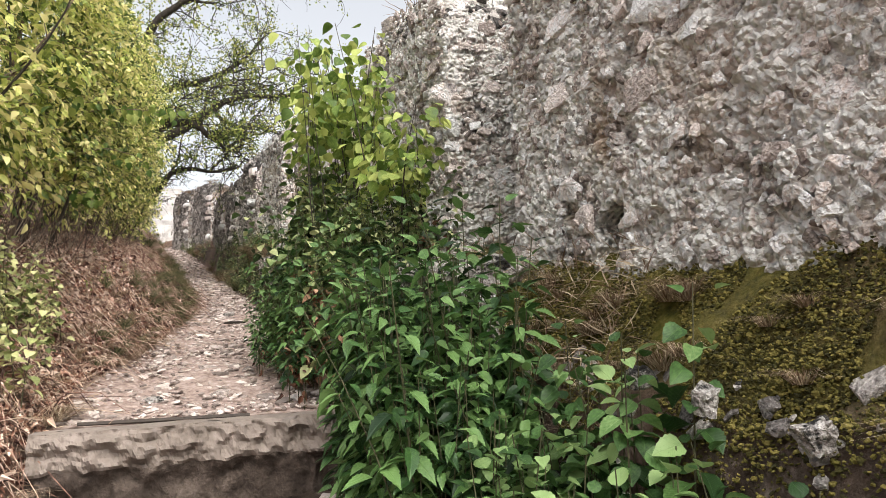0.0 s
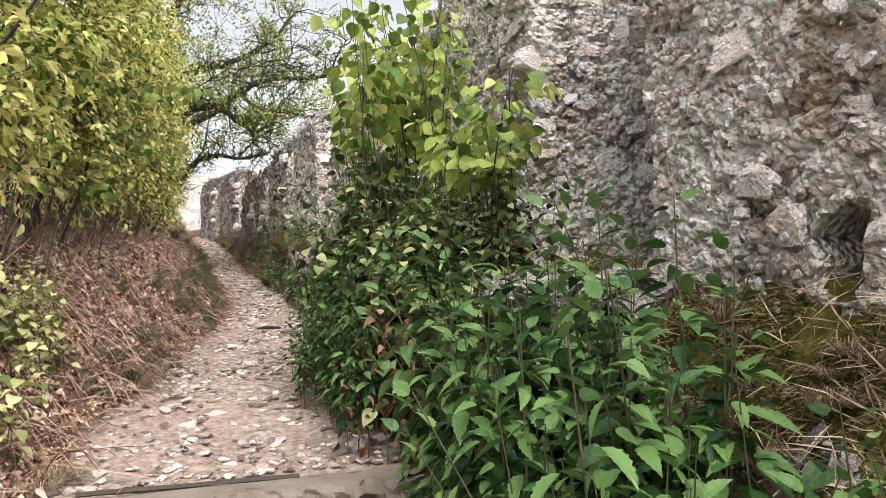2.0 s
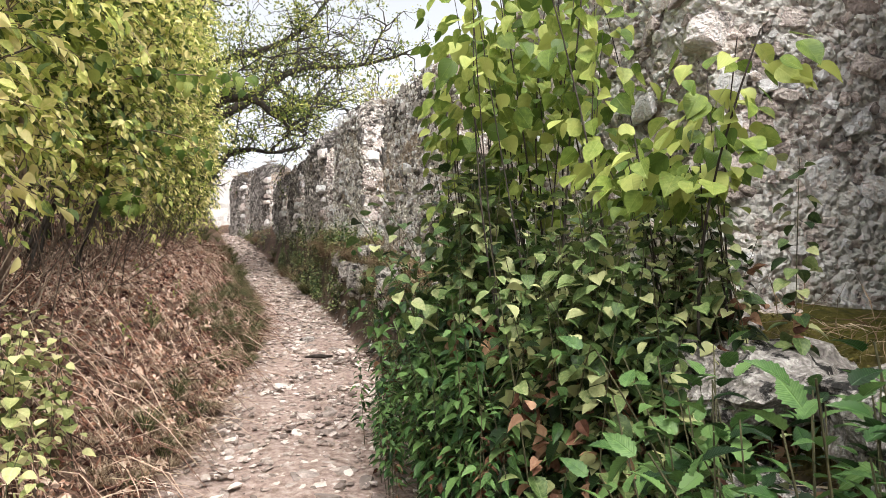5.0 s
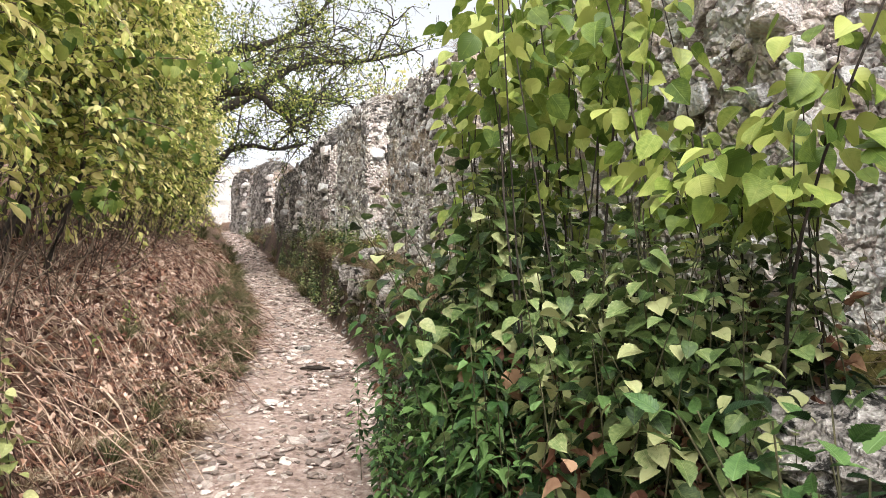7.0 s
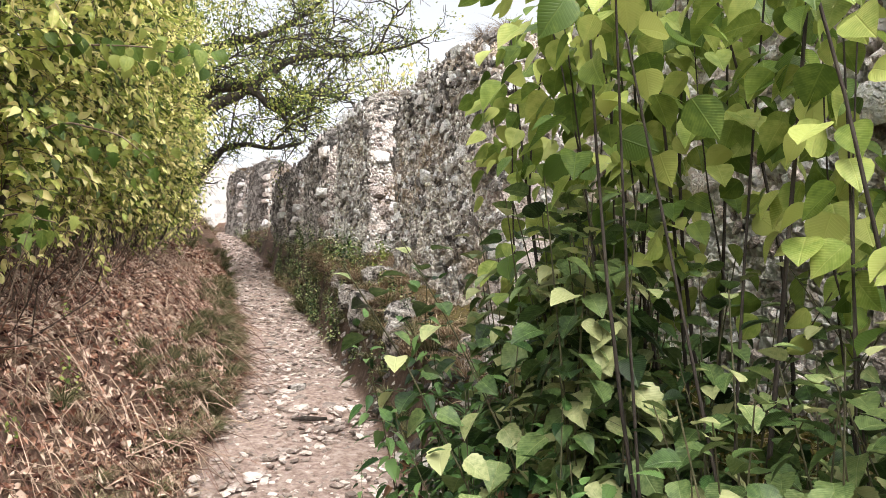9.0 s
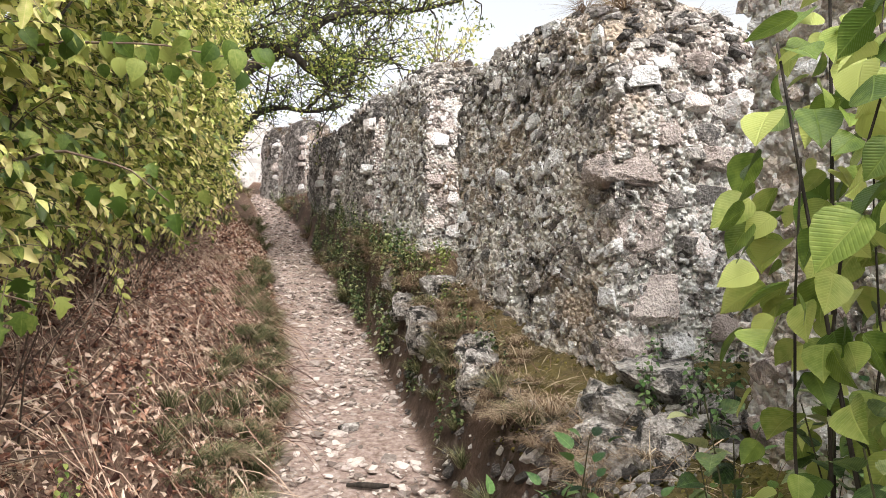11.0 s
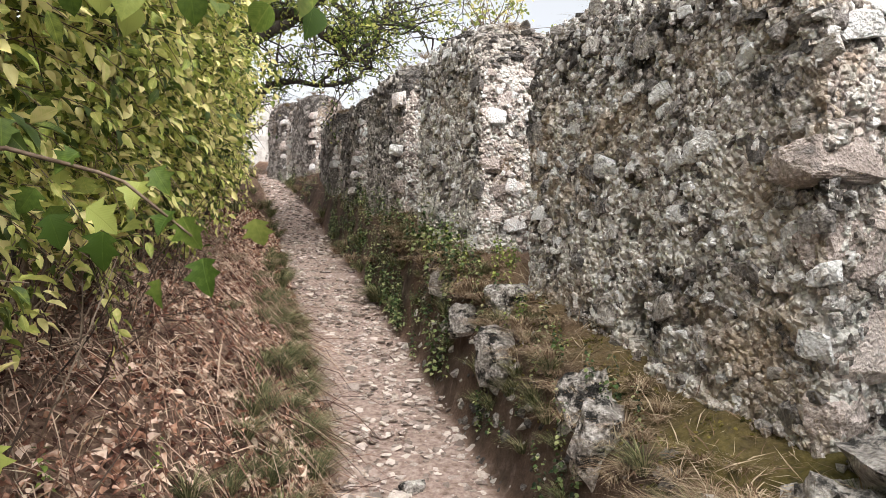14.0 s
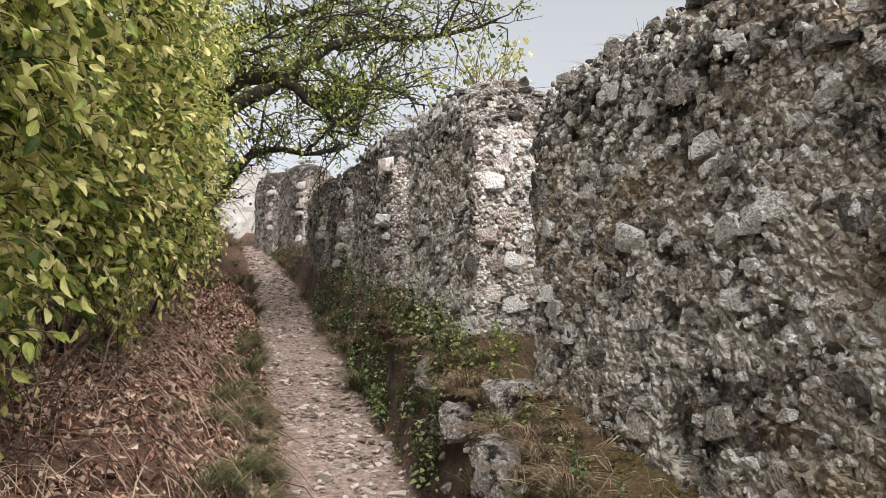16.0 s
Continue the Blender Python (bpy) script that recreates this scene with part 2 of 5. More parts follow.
def ground_material():
    m = bpy.data.materials.new("trodden_ground")
    m.use_nodes = True
    n, l = m.node_tree.nodes, m.node_tree.links
    b = n["Principled BSDF"]
    b.inputs["Roughness"].default_value = 0.95
    b.inputs["Specular IOR Level"].default_value = 0.15
    g = n.new("ShaderNodeNewGeometry")

    def noise_of(scale, detail=6):
        t = n.new("ShaderNodeTexNoise")
        t.inputs["Scale"].default_value, t.inputs["Detail"].default_value, t.inputs["Roughness"].default_value = scale, detail, 0.65
        l.new(g.outputs["Position"], t.inputs["Vector"])
        return t.outputs["Fac"]

    def ramp(fac, stops):
        r = n.new("ShaderNodeValToRGB")
        for i, (p, c) in enumerate(stops):
            e = r.color_ramp.elements[i] if i < 2 else r.color_ramp.elements.new(p)
            e.position, e.color = p, (*c, 1)
        l.new(fac, r.inputs["Fac"])
        return r.outputs["Color"]

    def mix(fac, a, c):
        x = n.new("ShaderNodeMix")
        x.data_type = "RGBA"
        l.new(fac, x.inputs["Factor"]), l.new(a, x.inputs["A"]), l.new(c, x.inputs["B"])
        return x.outputs["Result"]

    def mask(name):
        a = n.new("ShaderNodeAttribute")
        a.attribute_name = name
        return a.outputs["Fac"]

    fine, wide = noise_of(55), noise_of(3.5)
    soil = ramp(fine, [(0.3, (0.07, 0.042, 0.031)), (0.5, (0.17, 0.108, 0.08)), (0.7, (0.27, 0.19, 0.14))])
    dust = ramp(noise_of(26, 8), [(0.3, (0.16, 0.11, 0.09)), (0.5, (0.35, 0.262, 0.225)), (0.72, (0.54, 0.445, 0.395))])
    moss = ramp(noise_of(30, 8), [(0.3, (0.03, 0.035, 0.01)), (0.5, (0.09, 0.085, 0.015)), (0.7, (0.17, 0.14, 0.04))])
    # Earth and rock of the steep faces, overhang shade painted in.
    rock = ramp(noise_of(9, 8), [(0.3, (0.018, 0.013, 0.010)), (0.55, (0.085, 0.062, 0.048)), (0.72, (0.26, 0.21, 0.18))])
    # Distant land, with the haze over it painted as pale blue-grey.
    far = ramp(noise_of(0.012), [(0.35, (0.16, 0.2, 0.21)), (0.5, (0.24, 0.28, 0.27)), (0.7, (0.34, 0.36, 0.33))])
    col = mix(mask("path"), soil, dust)
    col = mix(mask("moss"), col, moss)
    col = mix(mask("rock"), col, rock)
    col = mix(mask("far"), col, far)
    l.new(col, b.inputs["Base Color"])
    bp = n.new("ShaderNodeBump")
    bp.inputs["Strength"].default_value, bp.inputs["Distance"].default_value = 0.9, 0.02
    l.new(fine, bp.inputs["Height"])
    l.new(bp.outputs["Normal"], b.inputs["Normal"])
    return m


# ---- plan ----
WALL_Y = [-30, 2.8, 8.3, 10.3, 12.6, 15.05, 20.2, 21.8, 23.4]
WALL_X = [1.58, 1.58, 1.45, 1.27, 1.11, 0.91, 0.58, 0.02, -0.75]
LEFT_Y, LEFT_X = [-30, 3, 4.1, 5.1, 6.2, 7.1, 8.9, 10, 12, 16.8, 21, 25, 40], [-0.5, -0.5, -0.5, -0.5, -0.28, -0.12, 0.13, 0.13, 0.05, -0.16, -0.45, -1.1, -6]
RIGHT_Y, RIGHT_X = [-30, 4, 6.6, 7.9, 10.3, 13.4, 16.5, 18.2, 21, 25, 40], [0.72, 0.72, 0.80, 0.87, 0.84, 0.77, 0.62, 0.5, 0.1, -0.75, -5]
FOOT_Y, FOOT_X = [-30, 4, 5.4, 6.8, 7.9, 10.3, 13.4, 16.5, 18.2, 21, 25, 40], [1.12, 1.04, 0.98, 0.88, 0.87, 0.84, 0.77, 0.62, 0.5, 0.1, -0.75, -5]
BASE_Y, BASE_Z = [-30, 2.3, 7.9, 10.3, 30], [0.5, 1.0, 1.82, 2.34, 5.5]
STEP_Y = 4.2


def wall_x(y):
    return np.interp(y, WALL_Y, WALL_X)


def path_z(y):
    low = 0.13 + 0.29 * (y - 4.1)
    high = 0.47 + 0.165 * (y - 4.1) + 0.1 * np.maximum(y - 17, 0)
    crest = 0.47 + 0.165 * 18.9 + 0.6 + 0.03 * (y - 23)
    return np.where(y < STEP_Y, np.maximum(low, -4.0), np.where(y < 23, high, np.minimum(crest, 4.6)))


def bank_z(y):
    return np.interp(y, [-30, -10, 3.2, 5.0, 17, 23, 40], [-4.0, -3.6, 0.02, 0.62, 2.61, 4.2, 4.7])


def noise_grid(x, y, scale, seed=0.0):
    flat = [noise.noise((a * scale, b * scale, seed)) for a, b in zip(np.ravel(x), np.ravel(y))]
    return np.reshape(flat, np.shape(x))


def smooth01(v):
    v = np.clip(v, 0, 1)
    return v * v * (3 - 2 * v)


def terrain(x, y):
    """Height of the ground without its fine relief."""
    le, re, wx = np.interp(y, LEFT_Y, LEFT_X), np.interp(y, RIGHT_Y, RIGHT_X), wall_x(y)
    zp, zb, base = path_z(y), bank_z(y), np.interp(y, BASE_Y, BASE_Z)
    u = le - x
    left = np.where(u > 0, zb + np.minimum(u, 0.55) * 1.1 + np.clip(u - 0.55, 0, 6) * 0.45, zp)
    left = np.where(u > 0, zp + (left - zp) * smooth01(u / 0.12), zp)
    foot = np.interp(y, FOOT_Y, FOOT_X)
    v = x - foot
    slope = np.interp(y, [3.5, 7], [0.42, 0.16])
    ledge = base - slope + slope * np.clip((x - foot - 0.25) / np.maximum(wx - foot - 0.25, 0.05), 0, 1)
    right = np.where(v > 0, zp + (np.maximum(ledge, zp) - zp) * smooth01(v / 0.24), left)
    out = x - wx - 1.1
    drop = np.where(out > 0, -np.minimum(out * 0.9, 45 + out * 0.004), 0)
    z = np.where(v > 0, right + drop, left)
    r = np.hypot(x, y)
    hills = 150 * smooth01((r - 1500) / 1500) * (0.55 + 0.45 * np.sin(np.arctan2(y, x) * 9 + 1))
    return z + hills


def make_ground():
    xs = np.concatenate([-np.geomspace(2600, 4.3, 26), np.arange(-4, -1.2, 0.12), np.arange(-1.2, 1.7, 0.03), np.arange(1.75, 4, 0.25), np.geomspace(4.3, 2600, 30)])
    ys = np.concatenate([-np.geomspace(2600, 1.2, 24), np.arange(-1, 1.6, 0.1), np.arange(1.6, 12, 0.032), np.arange(12, 26, 0.1), np.geomspace(26.5, 2600, 26)])
    gx, gy = np.meshgrid(xs, ys)
    z = terrain(gx, gy)
    near = (np.abs(gx) < 4.2) & (gy > -1.2) & (gy < 26.2)
    le, re = np.interp(gy, LEFT_Y, LEFT_X), np.interp(gy, RIGHT_Y, RIGHT_X)
    foot = np.interp(gy, FOOT_Y, FOOT_X)
    on_path = smooth01((gx - le + 0.04) / 0.1) * smooth01((re - gx + 0.04) / 0.1)
    rough = np.zeros_like(z)
    rough[near] = 0.05 * noise_grid(gx[near], gy[near], 2.3) + 0.022 * noise_grid(gx[near], gy[near], 9, 3) + 0.012 * noise_grid(gx[near], gy[near], 24, 7)
    z = z + rough * np.where(on_path > 0.5, 0.55, 1.3) * (near)
    h, w = z.shape
    idx = np.arange(h * w).reshape(h, w)
    faces = np.stack([idx[:-1, :-1], idx[:-1, 1:], idx[1:, 1:], idx[1:, :-1]], -1).reshape(-1, 4)
    me = bpy.data.meshes.new("ground")
    me.from_pydata(np.stack([gx, gy, z], -1).reshape(-1, 3).tolist(), [], faces.tolist())
    me.shade_smooth()
    wobble = noise_grid(gx * near, gy * near, 3, 11) * 0.5
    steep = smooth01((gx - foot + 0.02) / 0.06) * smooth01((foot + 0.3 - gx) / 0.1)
    masks = {
        "path": on_path * np.clip(np.abs(gy - 4.0) / 0.2 - 0.2, 0, 1),
        "moss": smooth01((gx - foot - 0.2 + wobble * 0.1) / 0.12) * np.clip(0.95 + wobble, 0, 1) * smooth01((11.5 - gy) / 6),
        # Dark mask for shade below the ledge and in front of the step.
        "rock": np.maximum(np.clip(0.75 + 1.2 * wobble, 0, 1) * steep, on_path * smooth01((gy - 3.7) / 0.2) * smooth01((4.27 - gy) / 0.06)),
        # Painted haze sets in with distance.
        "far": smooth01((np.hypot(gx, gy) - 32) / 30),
    }
    for name, values in masks.items():
        a = me.attributes.new(name, "FLOAT", "POINT")
        a.data.foreach_set("value", np.ravel(values).astype(np.float32))
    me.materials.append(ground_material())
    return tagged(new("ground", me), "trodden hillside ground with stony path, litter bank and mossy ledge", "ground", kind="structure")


# ---- mesh helpers ----
def blade_attribute(me, uv):
    """Place on the leaf, across and along, for its veins."""
    if uv.shape[1] == 2:
        a = me.attributes.new("blade", "FLOAT_VECTOR", "POINT")
        a.data.foreach_set("vector", np.column_stack([uv, np.zeros(len(uv))]).ravel().astype(np.float32))


def mesh_ob(name, verts, faces, mat, parent=None, label="", smooth=False):
    me = bpy.data.meshes.new(name)
    verts = np.asarray(verts, float)
    me.from_pydata(verts[:, :3].tolist(), [], faces if isinstance(faces, list) else np.asarray(faces).tolist())
    blade_attribute(me, verts[:, 3:])
    me.materials.append(mat)
    if smooth or name in ("foliage", "crown"):
        me.shade_smooth()
    ob = new(name, me)
    ob.parent = parent
    if label:
        tagged(ob, label)
    return ob


def thing(name, place, label, category, group="", kind=""):
    ob = new(name)
    ob.location = place
    ob.empty_display_size = 0.1
    return tagged(ob, label, category, group, kind)


def part(name, verts, faces, mat, parent, label="", smooth=False):
    """One mesh under a thing; verts are in the world."""
    top = parent
    off = Vector((0, 0, 0))
    while top:
        off += top.location
        top = top.parent
    verts = np.array(verts, float)
    verts[:, :3] -= np.array(off)
    return mesh_ob(name, verts, faces, mat, parent, label, smooth)


def join(pieces):
    verts, faces, k = [], [], 0
    for v, f in pieces:
        verts.append(v)
        faces += [[i + k for i in q] for q in f]
        k += len(v)
    return np.concatenate(verts), faces


rng = np.random.default_rng(5)


def rock_shape(seed, points=16, flat=0.6):
    r = random.Random(seed)
    bm = bmesh.new()
    for _ in range(points):
        v = Vector((r.gauss(0, 1), r.gauss(0, 1), r.gauss(0, 1))).normalized()
        v = Vector([math.copysign(abs(c) ** 0.42, c) for c in v]) * r.uniform(0.44, 0.54)
        bm.verts.new((v.x, v.y, v.z * flat))
    bmesh.ops.convex_hull(bm, input=bm.verts)
    bmesh.ops.delete(bm, geom=[v for v in bm.verts if not v.link_faces], context="VERTS")
    me = bpy.data.meshes.new("stone")
    bm.to_mesh(me)
    bm.free()
    return me


ROCKS = [rock_shape(s) for s in range(16)]
ROCK_ARRAYS = []
for shape in ROCKS:
    ROCK_ARRAYS.append((np.array([v.co[:] for v in shape.vertices]), [list(p.vertices) for p in shape.polygons]))


def rock_mesh(mat, k):
    me = ROCKS[k].copy()
    me.materials.append(mat)
    return me


STONE_MESHES = [rock_mesh(STONE, k) for k in range(16)]
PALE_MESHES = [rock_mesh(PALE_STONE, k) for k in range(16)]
OLD_SHADED_MESHES = [rock_mesh(OLD_SHADED_STONE, k) for k in range(16)]


def angular_rock(seed, points, box, rough):
    """A chipped stone: flat broken faces with fine roughness."""
    r = random.Random(seed + 77)
    bm = bmesh.new()
    for _ in range(points):
        v = Vector((r.gauss(0, 1), r.gauss(0, 1), r.gauss(0, 1))).normalized()
        bm.verts.new(Vector([math.copysign(abs(c) ** box, c) for c in v]) * r.uniform(0.40, 0.56))
    bmesh.ops.convex_hull(bm, input=bm.verts)
    bmesh.ops.delete(bm, geom=[v for v in bm.verts if not v.link_faces], context="VERTS")
    for _ in range(2):
        bmesh.ops.subdivide_edges(bm, edges=bm.edges[:], cuts=1, use_grid_fill=True)
    bmesh.ops.triangulate(bm, faces=bm.faces[:])
    off = Vector((seed * 5.1, seed * 2.3, 1))
    for v in bm.verts:
        v.co *= 1 + rough * noise.noise(v.co * 5 + off) + 0.6 * rough * noise.noise(v.co * 13 + off)
    me = bpy.data.meshes.new("stone")
    bm.to_mesh(me)
    bm.free()
    return me


def block_shape(seed):
    me = angular_rock(seed, 30, 0.45, 0.10)
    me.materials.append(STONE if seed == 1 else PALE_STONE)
    return me


BLOCK_MESHES = [block_shape(k) for k in range(6)]
PEBBLE_MESHES = [rock_mesh(PEBBLE, k) for k in range(16)]


def put_stone(meshes, parent, place, size, normal, name="stone", spin=None, flat_axis=True):
    """A stone whose flat side looks along normal."""
    ob = new(name, meshes[rng.integers(len(meshes))])
    turn = Vector(normal).to_track_quat("Z", "Y").to_matrix().to_4x4()
    top, off = parent, Vector((0, 0, 0))
    while top:
        off += top.location
        top = top.parent
    spin = rng.uniform(-25, 25) + 180 * rng.integers(2) if spin is None else spin
    tilt = pose(0, 0, 0, rng.uniform(-14, 14), rng.uniform(-14, 14), spin)
    ob.parent = parent
    ob.matrix_basis = Matrix.Translation(Vector(place) - off) @ turn @ tilt @ Matrix.Diagonal((*size, 1))
    return ob


def rocks_joined(places, sizes, normals):
    pieces = []
    for p, s, nrm in zip(places, sizes, normals):
        v, f = ROCK_ARRAYS[rng.integers(len(ROCK_ARRAYS))]
        m = Vector(nrm).to_track_quat("Z", "Y").to_matrix() @ Euler((rng.uniform(-0.35, 0.35), rng.uniform(-0.35, 0.35), rng.uniform(0, 6.28))).to_matrix()
        pieces.append((v * s @ np.array(m).T + p, f))
    return join(pieces)


def tube(points, radii, sides=6):
    """A bent, tapered tube with closed ends."""
    pts = np.asarray(points, float)
    d = np.gradient(pts, axis=0)
    d /= np.linalg.norm(d, axis=1, keepdims=True) + 1e-9
    ref = np.where(np.abs(d[:, 2:3]) > 0.9, [[1.0, 0, 0]], [[0, 0, 1.0]])
    a = np.cross(d, ref)
    a /= np.linalg.norm(a, axis=1, keepdims=True) + 1e-9
    b = np.cross(d, a)
    ang = np.arange(sides) * 2 * np.pi / sides
    ring = np.cos(ang)[None, :, None] * a[:, None] + np.sin(ang)[None, :, None] * b[:, None]
    v = (pts[:, None] + ring * np.asarray(radii)[:, None, None]).reshape(-1, 3)
    f = []
    for i in range(len(pts) - 1):
        for k in range(sides):
            f.append([i * sides + k, i * sides + (k + 1) % sides, (i + 1) * sides + (k + 1) % sides, (i + 1) * sides + k])
    f.append(list(range(sides))[::-1])
    f.append([(len(pts) - 1) * sides + k for k in range(sides)])
    return v, f


# outline of a leaf: along its length, half width, lift of the blade's edge
def toothed(ls, ws, teeth, depth):
    """The outline with a saw edge."""
    l = np.linspace(0, 1, 2 * teeth + 1)[1:-1]
    w = np.interp(l, ls, ws) * (1 - depth * (np.arange(len(l)) % 2))
    return [0.0, *l.tolist(), 1.0], [0.0, *w.tolist(), 0.0]


NETTLE_LEAF = toothed([0.0, 0.06, 0.2, 0.42, 0.66, 0.86, 1.0], [0.0, 0.15, 0.25, 0.265, 0.18, 0.075, 0.0], 7, 0.2)
ROUND_LEAF = toothed([0.0, 0.05, 0.18, 0.40, 0.64, 0.85, 1.0], [0.0, 0.24, 0.40, 0.44, 0.36, 0.17, 0.0], 6, 0.1)
FULL_LEAF = ([0.0, 0.03, 0.1, 0.24, 0.42, 0.6, 0.76, 0.89, 1.0], [0.0, 0.15, 0.285, 0.395, 0.42, 0.36, 0.24, 0.1, 0.0])
MAPLE_LEAF = ([0.0, 0.06, 0.16, 0.26, 0.36, 0.5, 0.58, 0.7, 0.85, 1.0], [0.0, 0.18, 0.44, 0.26, 0.34, 0.52, 0.27, 0.24, 0.15, 0.0])
SLIM_LEAF = ([0.0, 0.45, 1.0], [0.0, 0.26, 0.0])
DRY_LEAF = ([0.0, 0.25, 0.6, 1.0], [0.0, 0.3, 0.26, 0.0])
NARROW_LEAF = ([0.0, 0.22, 0.52, 0.8, 1.0], [0.0, 0.18, 0.25, 0.15, 0.0])
OVAL_LEAF = ([0.0, 0.45, 1.0], [0.0, 0.36, 0.0])


def leaf_template(shape, fold=0.12, bend=0.16):
    ls, ws = shape
    v, f = [(0, 0, 0)], []
    rows = len(ls) - 2
    for s, w in zip(ls[1:-1], ws[1:-1]):
        drop = -bend * s * s
        v += [(-w, s, drop + fold * w * 2), (0, s, drop), (w, s, drop + fold * w * 2)]
    v.append((0, 1, -bend))
    f += [[0, 2, 1], [0, 3, 2]]
    for r in range(rows - 1):
        a = 1 + 3 * r
        f += [[a, a + 1, a + 4, a + 3], [a + 1, a + 2, a + 5, a + 4]]
    a = 1 + 3 * (rows - 1)
    f += [[a, a + 1, len(v) - 1], [a + 1, a + 2, len(v) - 1]]
    return np.array(v, float), f


def leaf_frames(dirs, ups):
    d = dirs / (np.linalg.norm(dirs, axis=1, keepdims=True) + 1e-9)
    x = np.cross(d, ups)
    x /= np.linalg.norm(x, axis=1, keepdims=True) + 1e-9
    return x, d, np.cross(x, d)


def leaves(places, dirs, sizes, shape=FULL_LEAF, ups=None, fold=0.12, bend=0.16):
    v, f = leaf_template(shape, fold, bend)
    places, sizes = np.asarray(places, float), np.asarray(sizes, float)
    n = len(places)
    if ups is None:
        ups = np.array([0, 0, 1.0]) + rng.normal(0, 0.55, (n, 3))
    x, y, z = leaf_frames(np.asarray(dirs, float), ups)
    w = v[None, :, 0:1] * x[:, None] + v[None, :, 1:2] * y[:, None] + v[None, :, 2:3] * z[:, None]
    verts = (places[:, None] + w * sizes[:, None, None]).reshape(-1, 3)
    verts = np.column_stack([verts, np.tile(v[:, :2], (n, 1))])
    k = len(v)
    faces = [[i + b for i in q] for b in range(0, n * k, k) for q in f]
    return verts, faces


def ground_at(x, y):
    return float(terrain(np.array(float(x)), np.array(float(y))))


make_ground()


# ---- the battlement wall ----
def chip(q, scale):
    """One broken stone of the rubble: its own height, the tilt of its face, and the joint round it."""
    q = Vector((q.x * scale, q.y * scale, q.z * scale * 1.35))
    d, c = noise.voronoi(q)
    return noise.cell(c[0] * 31.7), noise.cell_vector(c[0] * 17.3).dot(q - c[0]), min(1.0, (d[1] - d[0]) * 5)


def merlon(y0, y1, z0, z1, res, label, stones=0, small=0, thick=0.85, near_skew=0.2, far_skew=0.4, big=(), holes=(), size=(0.045, 0.16), pale=False, old=False, deep=0.55):
    """A stub of rubble wall between two loopholes: mortar core, bedded stones, small rubble."""
    x0, x1 = float(wall_x(y0)), float(wall_x(y1))
    along = np.array([x1 - x0, y1 - y0])
    along /= np.linalg.norm(along)
    back = np.array([along[1], -along[0]])
    corners = [np.array([x0, y0]), np.array([x1, y1])]
    corners += [corners[1] + back * thick + along * far_skew, corners[0] + back * thick + along * near_skew]
    loop, side = [], []
    for k in range(4):
        a, b = corners[k], corners[(k + 1) % 4]
        step = res if k in (0, 3) else res * 2.5
        m = max(3, int(np.linalg.norm(b - a) / step))
        for i in range(m):
            loop.append(a + (b - a) * i / m)
            side.append(k)
    loop = np.array(loop)
    for _ in range(3):
        loop = 0.5 * loop + 0.25 * (np.roll(loop, 1, 0) + np.roll(loop, -1, 0))
    tang = np.roll(loop, -1, 0) - np.roll(loop, 1, 0)
    tang /= np.linalg.norm(tang, axis=1, keepdims=True)
    normal = np.stack([tang[:, 1], -tang[:, 0]], 1)
    mid = np.mean(corners, 0)
    if ((loop - mid) * normal).sum(1).mean() < 0:
        normal = -normal
    span = (loop - corners[0]) @ along
    length = np.linalg.norm(corners[1] - corners[0])
    base = np.interp(loop[:, 1], BASE_Y, BASE_Z) - deep
    spine = corners[0] + back * thick * 0.5 + np.outer(np.clip(span, thick * 0.35, length - thick * 0.2), along)

    def crest(s):
        return z0 + (z1 - z0) * np.clip(s / length, 0, 1) - 0.30 * np.exp(-np.clip(s, 0, None) / 0.22) - 0.12 * np.exp(-np.clip(length - s, 0, None) / 0.2)

    top = crest(span)
    rows = max(8, int((top - base).mean() / res))
    verts, outward = [], []
    for j in range(rows + 1):
        s = j / rows
        z = base + (top - base) * s
        shoulder = 0.22 * max(0.0, (s - 0.84) / 0.16) ** 2
        batter = 0.05 * (1 - s) ** 2
        p = loop + (spine - loop) * shoulder + normal * batter
        verts.append(np.column_stack([p, z]))
        outward.append(np.column_stack([normal, np.full(len(loop), 0.8 if s > 0.93 else 0.0)]))
    for inset, rise in ((0.4, 0.05), (0.6, 0.09), (0.8, 0.11), (1.0, 0.12)):
        p = loop + (spine - loop) * inset
        verts.append(np.column_stack([p, top + rise]))
        outward.append(np.column_stack([normal * 0.2, np.ones(len(loop))]))
    v, o = np.concatenate(verts), np.concatenate(outward)
    m = len(loop)
    push, tone = np.empty(len(v)), np.empty(len(v))
    rise = np.repeat(np.minimum(np.arange(len(verts)) / rows, 1.0), m)
    for i, p in enumerate(v):
        q = Vector(p)
        stony = min(1.0, max(0.2, 0.75 + 1.6 * noise.noise(q * 1.7)))
        h1, t1, e1 = chip(q, 5.5)
        h2, t2, e2 = chip(q, 15.0)
        push[i] = stony * (0.012 * h1 + 0.020 * t1 - 0.016 * (1 - e1)) + 0.006 * h2 + 0.010 * t2 - 0.008 * (1 - e2) + 0.014 * noise.noise(q * 2) + 0.005 * noise.noise(q * 42)
        # Far stubs start from a lower tone, their shade kept in the colour.
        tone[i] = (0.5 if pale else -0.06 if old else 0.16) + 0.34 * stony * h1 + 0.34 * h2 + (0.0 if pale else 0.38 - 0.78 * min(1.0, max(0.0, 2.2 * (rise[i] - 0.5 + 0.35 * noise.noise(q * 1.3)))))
    pits = np.array([noise.noise(Vector(p) * 7.5 + Vector((3, 1, 7))) for p in v])
    push = push - 0.035 * np.clip((pits - 0.38) * 6, 0, 1)
